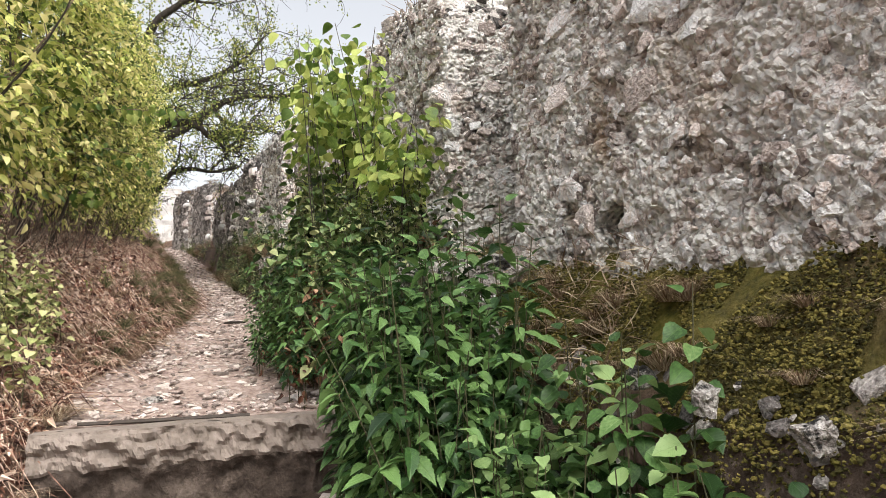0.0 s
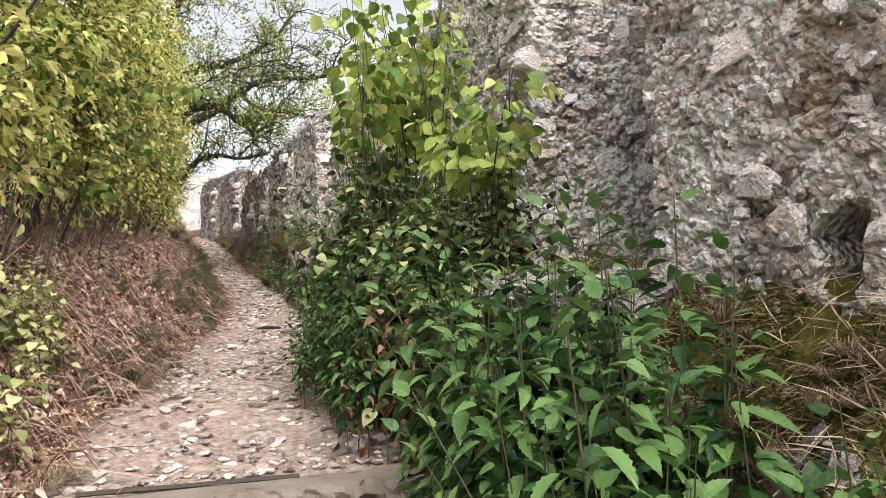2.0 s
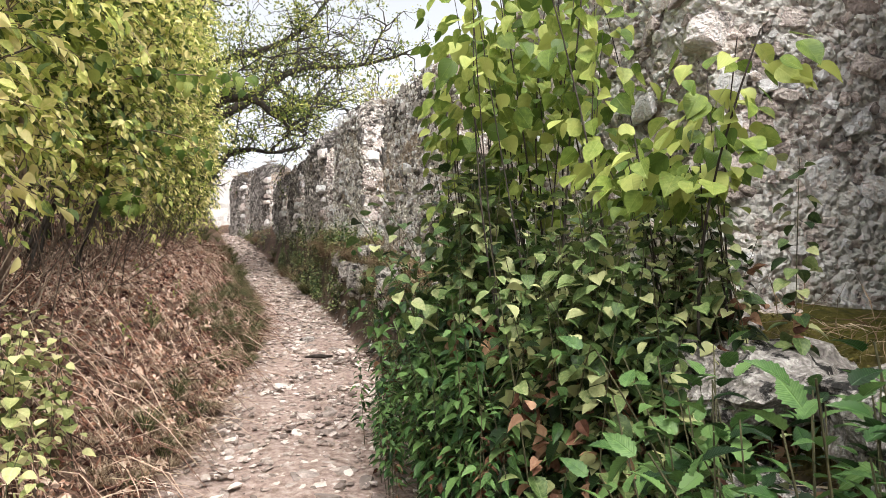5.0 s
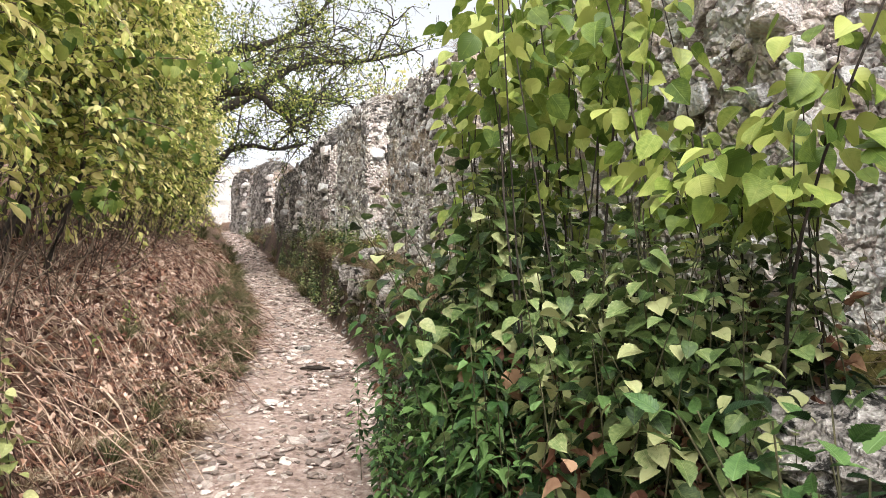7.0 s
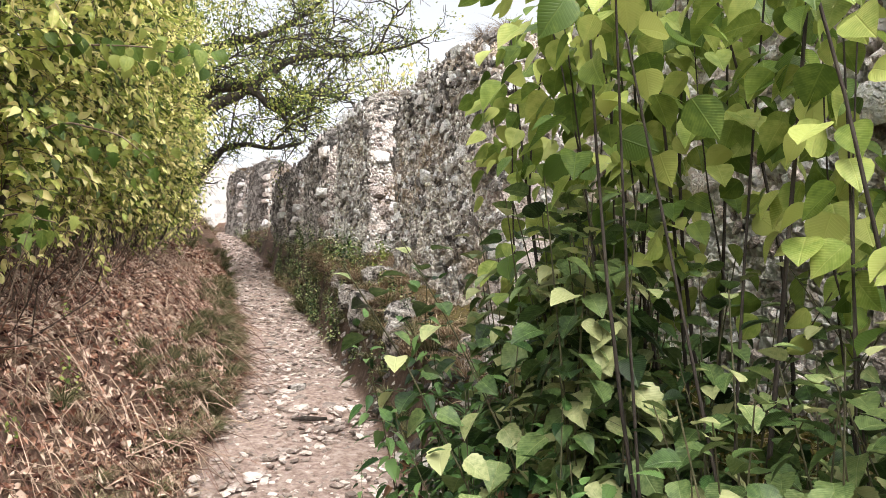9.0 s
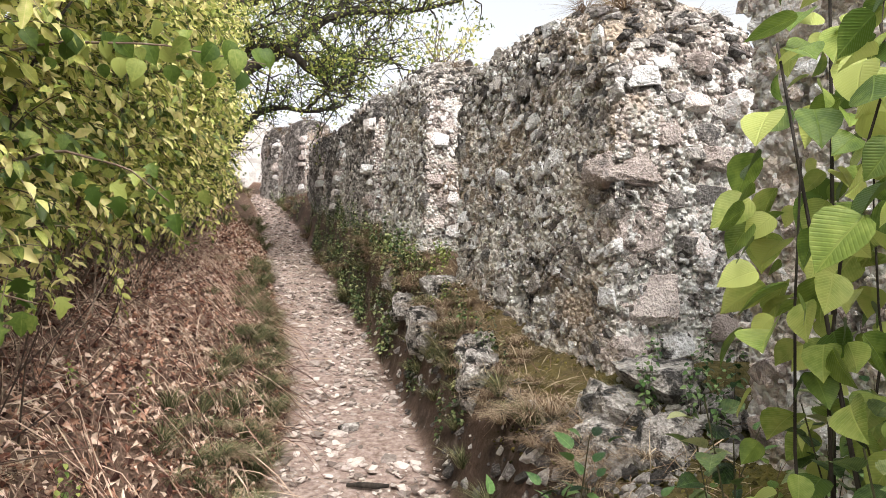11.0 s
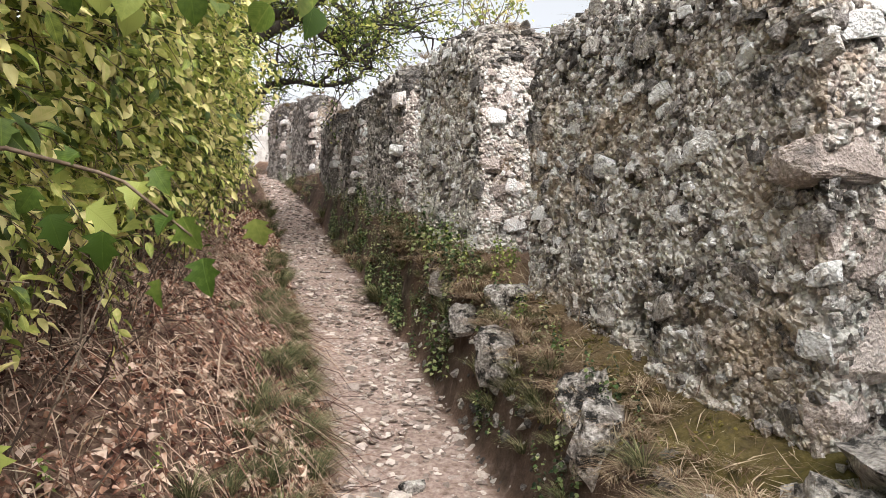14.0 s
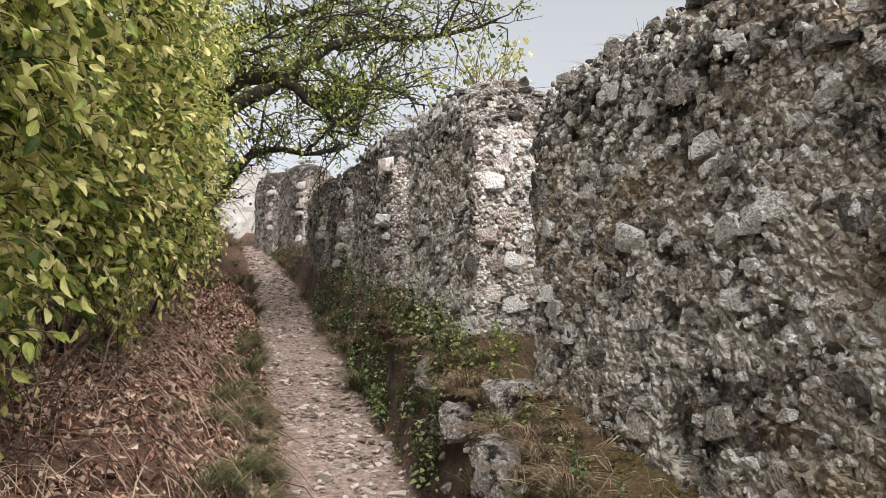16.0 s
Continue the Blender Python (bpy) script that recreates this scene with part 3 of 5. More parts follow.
    for hx, hy, hz, hw, hh in holes:
        rim = np.array([noise.noise(Vector(p) * 14) for p in v]) * 0.45
        r = (np.abs((v[:, 1] - hy) / hw) ** 3 + np.abs((v[:, 2] - hz) / hh) ** 3) ** (1 / 3) + rim
        push = np.where((r < 1) & (np.abs(v[:, 0] - hx) < 0.2), -0.6, push)
    v = v + o * push[:, None]
    faces = []
    for j in range(len(verts) - 1):
        for k in range(m):
            a, b = j * m + k, j * m + (k + 1) % m
            faces.append([a, b, b + m, a + m])
    whole = thing("battlement_wall", (*mid, float(base.min())), label, "wall", "battlement stubs", "structure")
    core = part("mortar_core", v, faces, PALE_MORTAR if pale else OLD_SHADED_MORTAR if old else MORTAR, whole)
    # Near end faces take the pale mortar, their brighter skylight put into the colour.
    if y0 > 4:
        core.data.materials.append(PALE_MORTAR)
        lit_jambs = np.array([side[k] == 3 for _ in range(len(verts) - 1) for k in range(m)], np.int32)
        core.data.polygons.foreach_set("material_index", lit_jambs)
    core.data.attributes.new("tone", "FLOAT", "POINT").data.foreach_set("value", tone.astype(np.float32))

    def facing(u, k):
        a, b = (corners[0], corners[1]) if k == 0 else (corners[3], corners[0])
        d = (b - a) / np.linalg.norm(b - a)
        return a + (b - a) * u, np.array([-d[1], d[0], 0.0])

    jamb = thick / (thick + length) * (1.35 if old else 1.0)

    def sample():
        k = 3 if rng.random() < jamb else 0
        u = rng.random()
        p, nrm = facing(u, k)
        s = u * length if k == 0 else 0.0
        lo = np.interp(p[1], BASE_Y, BASE_Z) - 0.06
        hi = crest(np.array(s)) - 0.04
        z = lo + (hi - lo) * rng.random()
        batter = 0.05 * (1 - np.clip((z - lo + 0.4) / (hi - lo + 0.5), 0, 1)) ** 2
        lumps = 0.03 * noise.noise(Vector((p[0], p[1], z)) * 3)
        return np.array([p[0], p[1], z]) + nrm * (batter + lumps), nrm, k

    placed = []
    big = list(big)
    if old:
        # Pale blocks up the near end, carrying its light in their colour.
        z = float(np.interp(y0, BASE_Y, BASE_Z)) + 0.1
        while z < z0 - 0.35:
            for u in (0.06, 0.2, 0.36, 0.55) if y0 < 20 else (0.06, 0.2, 0.36, 0.52, 0.68, 0.84):
                q = corners[0] + (corners[3] - corners[0]) * (u + rng.uniform(-0.06, 0.06)) - facing(0.5, 3)[1][:2] * rng.uniform(0.02, 0.05)
                big.append((q[0], q[1], z + rng.uniform(-0.07, 0.07), rng.uniform(0.09, 0.22), rng.uniform(0.08, 0.16), 3))
            z += rng.uniform(0.11, 0.2)
    for bx, by, bz, bw, bh, on in big:
        nrm = facing(0.5, on)[1]
        put_stone(BLOCK_MESHES, whole, Vector((bx, by, bz)) - Vector(nrm) * 0.068, (bw, bh, 0.18), nrm, spin=rng.uniform(-8, 8) + 180 * rng.integers(2))
        placed.append((np.array([bx, by, bz]), max(bw, bh) * 0.5))
    tries = 0
    while len(placed) < stones + len(big) and tries < stones * 60:
        tries += 1
        p, nrm, k = sample()
        r = size[0] + (size[1] - size[0]) * rng.random() ** 2.2
        if any(np.linalg.norm(p - q) < 0.42 * r + 0.8 * qr for q, qr in placed):
            continue
        if any(abs(p[1] - h[1]) < h[3] + 0.05 and abs(p[2] - h[2]) < h[4] + 0.04 for h in holes):
            continue
        placed.append((p, r * 0.5))
        sx = r * rng.uniform(1.0, 1.5)
        # Stones on the end faces are paler too, coloured as lit.
        put_stone(PALE_MESHES if pale or (k == 3 and y0 > 10) else OLD_SHADED_MESHES if old else STONE_MESHES, whole, p + nrm * rng.uniform(-0.02, 0.006), (sx, r * rng.uniform(0.6, 0.95), 0.055 + 0.15 * r), nrm)
    if small:
        bins = {0: ([], [], []), 3: ([], [], [])}
        for _ in range(small):
            p, nrm, k = sample()
            if any(abs(p[1] - h[1]) < h[3] + 0.02 and abs(p[2] - h[2]) < h[4] + 0.02 for h in holes):
                continue
            P, S, N = bins[k]
            P.append(p + nrm * rng.uniform(-0.016, 0.004))
            S.append(np.array([1.3, 0.85, 1.1]) * (0.010 + 0.036 * rng.random() ** 2))
            N.append(nrm)
        bins[1] = ([], [], [])
        P, S, N = bins[1]
        for _ in range(int(small * 0.22)):
            i, s = rng.integers(m), rng.uniform(0.86, 1.4)
            inset = 0.22 * ((s - 0.84) / 0.16) ** 2 if s < 1 else 0.22 + (s - 1) * 1.9
            z = base[i] + (top[i] - base[i]) * s if s < 1 else top[i] + np.interp(inset, [0.22, 0.4, 0.6, 1.0], [0, 0.05, 0.09, 0.12])
            q = loop[i] + (spine[i] - loop[i]) * inset
            nrm = np.array([*(normal[i] * (1.3 - min(s, 1.2))), 0.3 if s < 1 else 1.0])
            P.append((q[0], q[1], z + rng.uniform(-0.01, 0.012)))
            S.append(np.array([1.3, 1.0, 0.9]) * (0.016 + 0.07 * rng.random() ** 2.4))
            N.append(nrm / np.linalg.norm(nrm))
        for _ in range(9):
            i = rng.integers(m)
            q = loop[i] + (spine[i] - loop[i]) * rng.uniform(0.3, 0.9)
            CREST.append((q[0], q[1], float(top[i]) + 0.04))
        for k, (P, S, N) in bins.items():
            if P:
                vv, ff = rocks_joined(P, S, N)
                part("small_rubble", vv, ff, PALE_RUBBLE if (pale and k != 1) or (k == 3 and y0 > 10) else OLD_SHADED_RUBBLE if old or k == 1 else RUBBLE, whole)["kind"] = "stuff"
    return whole


CREST = []
GREY = "weathered grey rubble stone battlement wall with lime mortar, coloured as if shaded"
big_w0 = [(1.60, 2.34, 1.20, 0.20, 0.26, 0), (1.60, 2.90, 1.31, 0.15, 0.13, 0), (1.60, 2.0, 1.65, 0.2, 0.34, 0), (1.6, 2.05, 2.1, 0.16, 0.12, 0), (1.6, 2.2, 1.1, 0.13, 0.1, 0)]
merlon(0.4, 3.62, 3.3, 3.3, 0.015, "tall pinkish grey rubble wall above a mossy ledge", 280, 3500, far_skew=0.9, size=(0.05, 0.2), pale=True, big=big_w0, holes=[(1.58, 2.86, 1.14, 0.07, 0.1)])
merlon(4.5, 6.45, 3.2, 3.45, 0.018, "grey rubble battlement stub behind a leafy bush", 170, 2200, pale=True, thick=1.1, near_skew=-0.15, big=[(1.56, 4.5, 2.3, 0.22, 0.15, 3)])
big_a = [(1.56, 7.31, 2.62, 0.34, 0.16, 3), (1.62, 7.33, 2.35, 0.30, 0.22, 3), (1.66, 7.32, 2.05, 0.34, 0.26, 3), (1.55, 7.3, 1.85, 0.22, 0.16, 3), (1.8, 7.36, 2.5, 0.12, 0.1, 3), (1.95, 7.4, 2.3, 0.14, 0.12, 3), (1.47, 7.9, 2.97, 0.11, 0.1, 0)]
big_a += [(1.52 + 0.85 * u, 7.31 + 0.14 * u, z, w, w * f, 3) for u, z, w, f in [(0.3, 2.8, 0.16, 0.7), (0.65, 2.7, 0.2, 0.6), (0.5, 2.95, 0.18, 0.55), (0.85, 2.95, 0.2, 0.8), (0.15, 3.05, 0.2, 0.5), (0.55, 3.15, 0.15, 0.8), (0.9, 2.5, 0.16, 0.8), (0.55, 2.22, 0.14, 0.9), (0.8, 2.1, 0.2, 0.6), (0.4, 2.3, 0.12, 0.8), (0.7, 1.9, 0.24, 0.6), (0.35, 1.84, 0.2, 0.7), (0.95, 2.75, 0.15, 0.9), (0.75, 2.36, 0.13, 0.9), (0.2, 2.46, 0.12, 0.8), (0.9, 1.95, 0.2, 0.8)]]
merlon(7.3, 9.5, 3.46, 3.66, 0.014, "dark grey rubble battlement stub with large pale corner stones", 220, 4200, thick=1.0, big=big_a, holes=[(1.44, 8.34, 2.04, 0.08, 0.1), (1.44, 8.4, 2.46, 0.055, 0.06)])
merlon(10.3, 12.0, 3.98, 4.2, 0.022, "grey rubble battlement stub with end face coloured pale as if lit", 200, 2200, big=[(1.35, 10.3, 2.6, 0.18, 0.14, 3), (1.35, 10.3, 2.95, 0.16, 0.12, 3), (1.4, 10.31, 3.3, 0.2, 0.13, 3)])
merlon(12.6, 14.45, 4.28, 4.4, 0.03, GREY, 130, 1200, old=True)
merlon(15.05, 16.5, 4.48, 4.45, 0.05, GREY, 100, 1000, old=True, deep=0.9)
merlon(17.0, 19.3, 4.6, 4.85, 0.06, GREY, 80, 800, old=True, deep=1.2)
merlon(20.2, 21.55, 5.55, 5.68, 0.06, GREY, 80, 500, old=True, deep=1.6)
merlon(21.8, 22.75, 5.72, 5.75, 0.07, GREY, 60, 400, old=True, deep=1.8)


def far_wall():
    """The pale wall that closes the view at the head of the path."""
    n, m = 40, 30
    u, w = np.meshgrid(np.linspace(-4.2, -0.2, n), np.linspace(2.6, 6.75, m))
    bumps = np.array([0.05 * noise.noise((a * 5, b * 7, 1)) for a, b in zip(u.ravel(), w.ravel())])
    front = np.stack([u.ravel(), 26.0 + bumps + 0.15 * (u.ravel() + 2), w.ravel()], -1)
    rear = front + [0.1, 0.7, 0]
    idx = np.arange(n * m).reshape(m, n)
    quads = np.stack([idx[:-1, :-1], idx[:-1, 1:], idx[1:, 1:], idx[1:, :-1]], -1).reshape(-1, 4).tolist()
    edge = idx[0].tolist() + idx[1:, -1].tolist() + idx[-1, -2::-1].tolist() + idx[-2:0:-1, 0].tolist()
    k = n * m
    rim = [[a, a + k, b + k, b] for a, b in zip(edge, edge[1:] + edge[:1])]
    faces = quads + [[a + k for a in q[::-1]] for q in quads] + rim
    ob = mesh_ob("wall_north", np.concatenate([front, rear]), faces, WHITEWALL)
    tagged(ob, "pale weathered masonry wall at the head of the path", "wall", kind="structure")


far_wall()


# ---- step at the foot of the path ----
def stone_step():
    top = thing("concrete_step", (0.1, 4.1, 0.4), "worn concrete step with a broken edge across the path", "step")
    n = 130
    u = np.linspace(-0.56, 0.78, n)
    prof = [(0.42, 0.0), (0.1, 0.004), (0.0, 0.0), (-0.025, -0.02), (-0.04, -0.08), (-0.035, -0.14), (-0.01, -0.19), (0.03, -0.27), (0.08, -0.5)]
    fine_rows = np.linspace(0, 8, 29)
    prof = [(float(np.interp(r, range(9), [p[0] for p in prof])), float(np.interp(r, range(9), [p[1] for p in prof]))) for r in fine_rows]
    m = len(prof)
    verts = []
    for y, z in prof:
        for x in u:
            q = Vector((x * 6, y * 8, z * 8))
            wear = 0.045 * noise.noise((x * 3.1, 5, z * 3)) + 0.05 * noise.noise((x * 8, 2, z * 16)) + 0.03 * noise.noise((x * 25, 2, z * 30)) + 0.012 * noise.noise((x * 60, 2, z * 60)) if z < 0.003 else 0
            h = path_z(np.array(4.21)) + z + 0.008 * noise.noise(q) + (0.03 * noise.noise((x * 5, 9, 0)) + 0.02 * noise.noise((x * 15, 9, 3)) if z < -0.02 else 0)
            if y > 0.3:
                h = path_z(np.array(4.21 + y)) - 0.05
            verts.append((x, 4.05 + y + wear, float(h)))
    faces = [[j * n + i, (j + 1) * n + i, (j + 1) * n + i + 1, j * n + i + 1] for j in range(m - 1) for i in range(n - 1)]
    cut = 19
    verts = np.array(verts)
    part("slab", verts[: (cut + 1) * n], [q for q in faces if max(q) < (cut + 1) * n], CONCRETE, top)
    low = verts[cut * n:]
    part("earth_riser", low, [[i - cut * n for i in q] for q in faces if min(q) >= cut * n], SHADED_EARTH, top, "earth under the slab with recess shade in its colour", smooth=True)
    v, f = tube([(-0.40 + 0.075 * i, 4.25 + 0.004 * math.sin(i), float(path_z(np.array(4.21))) + 0.016 - 0.0012 * i) for i in range(11)], [0.013] * 11, 5)
    part("strip", v, f, IRON, top, "dark weathered strip let into the step")


stone_step()


# ---- stones on the path and the ledge ----
def loose_stones():
    whole = thing("path_stones", (0.3, 7, 0.9), "pale limestone pebbles bedded in the trodden path", "stones", kind="structure")
    for _ in range(230):
        y = 4.35 + 7.5 * rng.random() ** 1.2
        le, re = np.interp(y, LEFT_Y, LEFT_X), np.interp(y, RIGHT_Y, RIGHT_X)
        x = le + (re - le) * np.clip(rng.normal(0.55, 0.27), 0.0, 1.0)
        s = 0.022 + 0.07 * rng.random() ** 2.6
        put_stone(PEBBLE_MESHES, whole, (x, y, float(path_z(np.array(y))) + 0.004), (s * 1.35, s, s * 0.62), (0, -0.15, 1), spin=rng.uniform(0, 360))
    P, S, N = [], [], []
    for _ in range(6500):
        y = 4.3 + 18.5 * rng.random() ** 1.7
        if y < 5.6 and rng.random() < 0.55:
            continue
        le, re = np.interp(y, LEFT_Y, LEFT_X), np.interp(y, RIGHT_Y, RIGHT_X)
        x = le + (re - le) * (0.0 + 1.05 * rng.random())
        P.append((x, y, float(path_z(np.array(y))) + 0.008))
        S.append(np.array([1.4, 1.0, 0.7]) * (0.009 + 0.036 * rng.random() ** 2.5) * (1 + 0.03 * (y - 5)))
        N.append((0, -0.1, 1))
    v, f = rocks_joined(P, S, N)
    part("gravel", v, f, GRAVEL, whole)["kind"] = "stuff"
    rough = thing("step_rubble", (0.1, 3.8, 0.1), "pale broken stones heaped under the step", "stones")
    for _ in range(46):
        x, y = rng.uniform(-0.5, 0.75), rng.uniform(3.3, 4.0)
        s = rng.uniform(0.04, 0.12)
        put_stone(PEBBLE_MESHES, rough, (x, y, float(path_z(np.array(y))) + 0.01), (s * 1.2, s, s * 0.8), (0, -0.2, 1), spin=rng.uniform(0, 360))


def path_odds():
    for x, y, sx, mat, label in [(-0.10, 4.64, 0.10, LICHEN, "dark grey stone lying on the path"), (0.24, 4.68, 0.075, PALE_STONE, "pale limestone lump lying on the path"), (0.63, 4.53, 0.12, PALE_STONE, "pale limestone lump at the edge of the path"), (0.48, 8.75, 0.13, LICHEN, "flat dark stone on the path")]:
        me = angular_rock(int(abs(x) * 100), 22, 0.7, 0.15)
        me.materials.append(mat)
        ob = new("path_stone", me)
        ob.location = (x, y, float(path_z(np.array(y))) + 0.015)
        ob.scale = (sx, sx * 0.8, sx * 0.5)
        tagged(ob, label, "stone")
    z = float(path_z(np.array(7.99))) + 0.018
    v, f = tube([(0.40, 8.03, z), (0.46, 8.0, z + 0.006), (0.53, 7.98, z + 0.002), (0.60, 7.97, z)], [0.008, 0.014, 0.015, 0.009], 7)
    ob = mesh_ob("stick", v, f, BARK, smooth=True)
    tagged(ob, "short dark broken stick lying across the path", "stick")


def boulder(place, size, label, seed, mat):
    """A lumpy stone of its own."""
    me = angular_rock(seed + 30, 24, 0.75, 0.22)
    me.name = "boulder"
    for v in me.vertices:
        v.co = (v.co.x * size[0] * 1.15, v.co.y * size[1] * 1.15, v.co.z * size[2] * 1.1)
    me.materials.append(mat)
    ob = new("boulder", me)
    ob.location = place
    ob.rotation_euler = (rng.uniform(-0.2, 0.2), rng.uniform(-0.2, 0.2), rng.uniform(0, 6))
    return tagged(ob, label, "rock", "rocks on the ledge")


LICHEN = material("lichen_rock", [(0.06, 0.056, 0.052), (0.34, 0.31, 0.285), (0.82, 0.79, 0.75)], 16, 0.95, 2.0, 60, blotch=(11, 0.52, 0.58, (0.028, 0.027, 0.025)), grain=0.9)
BOULDER_PALE = material("bedded_limestone", [(0.12, 0.11, 0.10), (0.42, 0.385, 0.35), (0.80, 0.76, 0.72)], 14, 0.92, 1.8, 70, blotch=(9, 0.5, 0.58, (0.06, 0.057, 0.054)), grain=0.9)
loose_stones()
path_odds()
for k, (x, y, z, sx, sy, sz) in enumerate([
    (1.05, 8.02, 1.62, 0.2, 0.22, 0.34), (1.03, 9.05, 1.78, 0.24, 0.26, 0.36), (1.13, 8.26, 1.66, 0.2, 0.22, 0.36), (0.98, 9.7, 1.9, 0.18, 0.22, 0.2),
    (1.05, 10.4, 2.12, 0.2, 0.3, 0.2), (1.2, 9.5, 2.05, 0.3, 0.3, 0.2),
    (1.36, 7.05, 1.62, 0.3, 0.28, 0.2), (1.25, 6.9, 1.5, 0.3, 0.26, 0.22), (1.5, 7.05, 1.75, 0.32, 0.3, 0.2), (1.15, 7.1, 1.45, 0.22, 0.2, 0.2), (1.42, 6.75, 1.55, 0.3, 0.26, 0.22),
    (1.38, 3.75, 1.08, 0.42, 0.5, 0.2), (1.28, 4.15, 1.14, 0.4, 0.5, 0.22), (1.2, 3.5, 0.85, 0.3, 0.35, 0.3), (1.16, 3.9, 0.8, 0.3, 0.4, 0.35), (1.4, 4.5, 1.25, 0.3, 0.4, 0.2),
    (1.2, 2.0, 0.62, 0.06, 0.07, 0.08), (1.22, 1.72, 0.56, 0.07, 0.07, 0.07), (1.2, 2.25, 0.66, 0.06, 0.08, 0.06),
]):
    boulder((x, y, z), (sx, sy, sz), "lichen-spotted grey limestone rock bedded in the grassy ledge", k, LICHEN if y > 7.5 else BOULDER_PALE if y > 4.6 else LICHEN)


def face_rubble():
    P, S, N = [], [], []
    for k in range(1300):
        y = rng.uniform(1.3, 11) if k < 900 else rng.uniform(6.5, 7.25)
        x = np.interp(y, FOOT_Y, FOOT_X) + (rng.uniform(0.0, 0.3) if k < 900 else rng.uniform(0.1, 0.9))
        P.append((x, y, ground_at(x, y) + 0.005))
        S.append(np.array([1.2, 1.0, 0.9]) * (0.015 + 0.06 * rng.random() ** 2.5))
        N.append((-0.7, 0, 0.7))
    v, f = rocks_joined(P, S, N)
    tagged(mesh_ob("bank_rubble", v, f, OLD_SHADED_RUBBLE), "loose rubble stones bedded in the earth bank", "stones", kind="stuff")


face_rubble()


def moss_clumps():
    P, S, N = [], [], []
    for k in range(30000):
        near = k > 7000
        y = rng.uniform(1.1, 3.5) if near else rng.uniform(1.2, 9.5)
        f = float(np.interp(y, FOOT_Y, FOOT_X))
        x = f + 0.14 + (float(wall_x(y)) - f - 0.14) * rng.random()
        if noise.noise((x * 4, y * 4, 2)) < -0.15:
            continue
        P.append((x, y, ground_at(x, y) + 0.008 + 0.04 * noise.noise((x * 2.3, y * 2.3, 0)) + (0.05 * max(0.0, noise.noise((x * 6, y * 6, 4))) if near else 0.0)))
        S.append(np.array([1.2, 1.1, 1.1]) * (0.004 + (0.009 if near else 0.012) * rng.random() ** 2))
        N.append((rng.normal(0, 0.6), rng.normal(0, 0.6), 1))
    v, f = rocks_joined(P, S, N)
    tagged(mesh_ob("moss", v, f, MOSS), "brownish green moss cushions on the ledge", "moss", kind="stuff")


moss_clumps()


# ---- leaf litter, twigs and grass ----
def litter():
    n = 36000
    y = 3.0 + 14 * rng.random(n) ** 1.45
    le = np.interp(y, LEFT_Y, LEFT_X)
    x = le - 0.02 - 1.5 * rng.random(n) ** 1.3
    z = terrain(x, y) + 0.008 + 0.05 * rng.random(n) + 0.06 * np.array([noise.noise((a * 2.3, b * 2.3, 0)) for a, b in zip(x, y)])
    d = rng.normal(0, 1, (n, 3)) * [1, 1, 0.5]
    ups = np.array([0.35, 0, 1.0]) + rng.normal(0, 0.7, (n, 3))
    size = 0.017 + 0.038 * rng.random(n) ** 1.6
    place = np.stack([x, y, z], -1)
    h = n // 3
    v, f = join([leaves(place[:h], d[:h], size[:h], DRY_LEAF, ups[:h], fold=0.55, bend=0.45), leaves(place[h:], d[h:], size[h:], SLIM_LEAF, ups[h:], fold=0.8, bend=0.6)])
    tagged(mesh_ob("leaf_litter", v, f, LITTER), "dry reddish brown fallen leaves on the bank", "leaves", kind="stuff")
    pieces = []
    for _ in range(2900):
        y0 = 3.0 + 9 * rng.random()
        x0 = float(np.interp(y0, LEFT_Y, LEFT_X)) - 0.02 - 1.2 * rng.random()
        z0 = ground_at(x0, y0) + 0.02 + 0.05 * rng.random()
        a = rng.normal(-0.6, 0.9)
        length = rng.uniform(0.12, 0.45)
        dx, dy = math.cos(a) * length, math.sin(a) * length
        lift = rng.uniform(0.0, 0.12)
        pts = [(x0 + dx * k, y0 + dy * k, z0 + (ground_at(x0 + dx, y0 + dy) + 0.03 - z0) * k + lift * 4 * k * (1 - k)) for k in (0, 0.35, 0.7, 1)]
        pieces.append(tube(pts, np.array([1, 0.9, 0.7, 0.35]) * rng.uniform(0.0011, 0.0034), 3))
    v, f = join(pieces)
    tagged(mesh_ob("dead_stems", v, f, RED_TWIG), "tangle of dry reddish dead stems on the bank", "stems", kind="stuff")


litter()


def straw():
    """Fine dry grass over the whole bank and the ledge."""
    n = 17000
    y = 2.6 + 21 * rng.random(n) ** 1.5
    left = rng.random(n) < 0.5
    x = np.where(left, np.interp(y, LEFT_Y, LEFT_X) + 0.03 - 1.2 * rng.random(n) ** 1.4, np.interp(y, FOOT_Y, FOOT_X) + 0.17 + 0.4 * rng.random(n))
    z = terrain(x, y) + 0.005
    d = rng.normal(0, 0.8, (n, 3)) * [1, 1, 0.4] + np.where(left, 1, -1)[:, None] * [0.25, 0, 0] + [0, 0, 0.45]
    v, f = leaves(np.stack([x, y, z], -1), d, rng.uniform(0.06, 0.17, n), ([0, 0.5, 1], [0, 0.016, 0]), None, 0.1, 0.45)
    tagged(mesh_ob("dry_grass", v, f, STRAW), "fine dry grass lying over bank and ledge", "grass", kind="stuff")


straw()


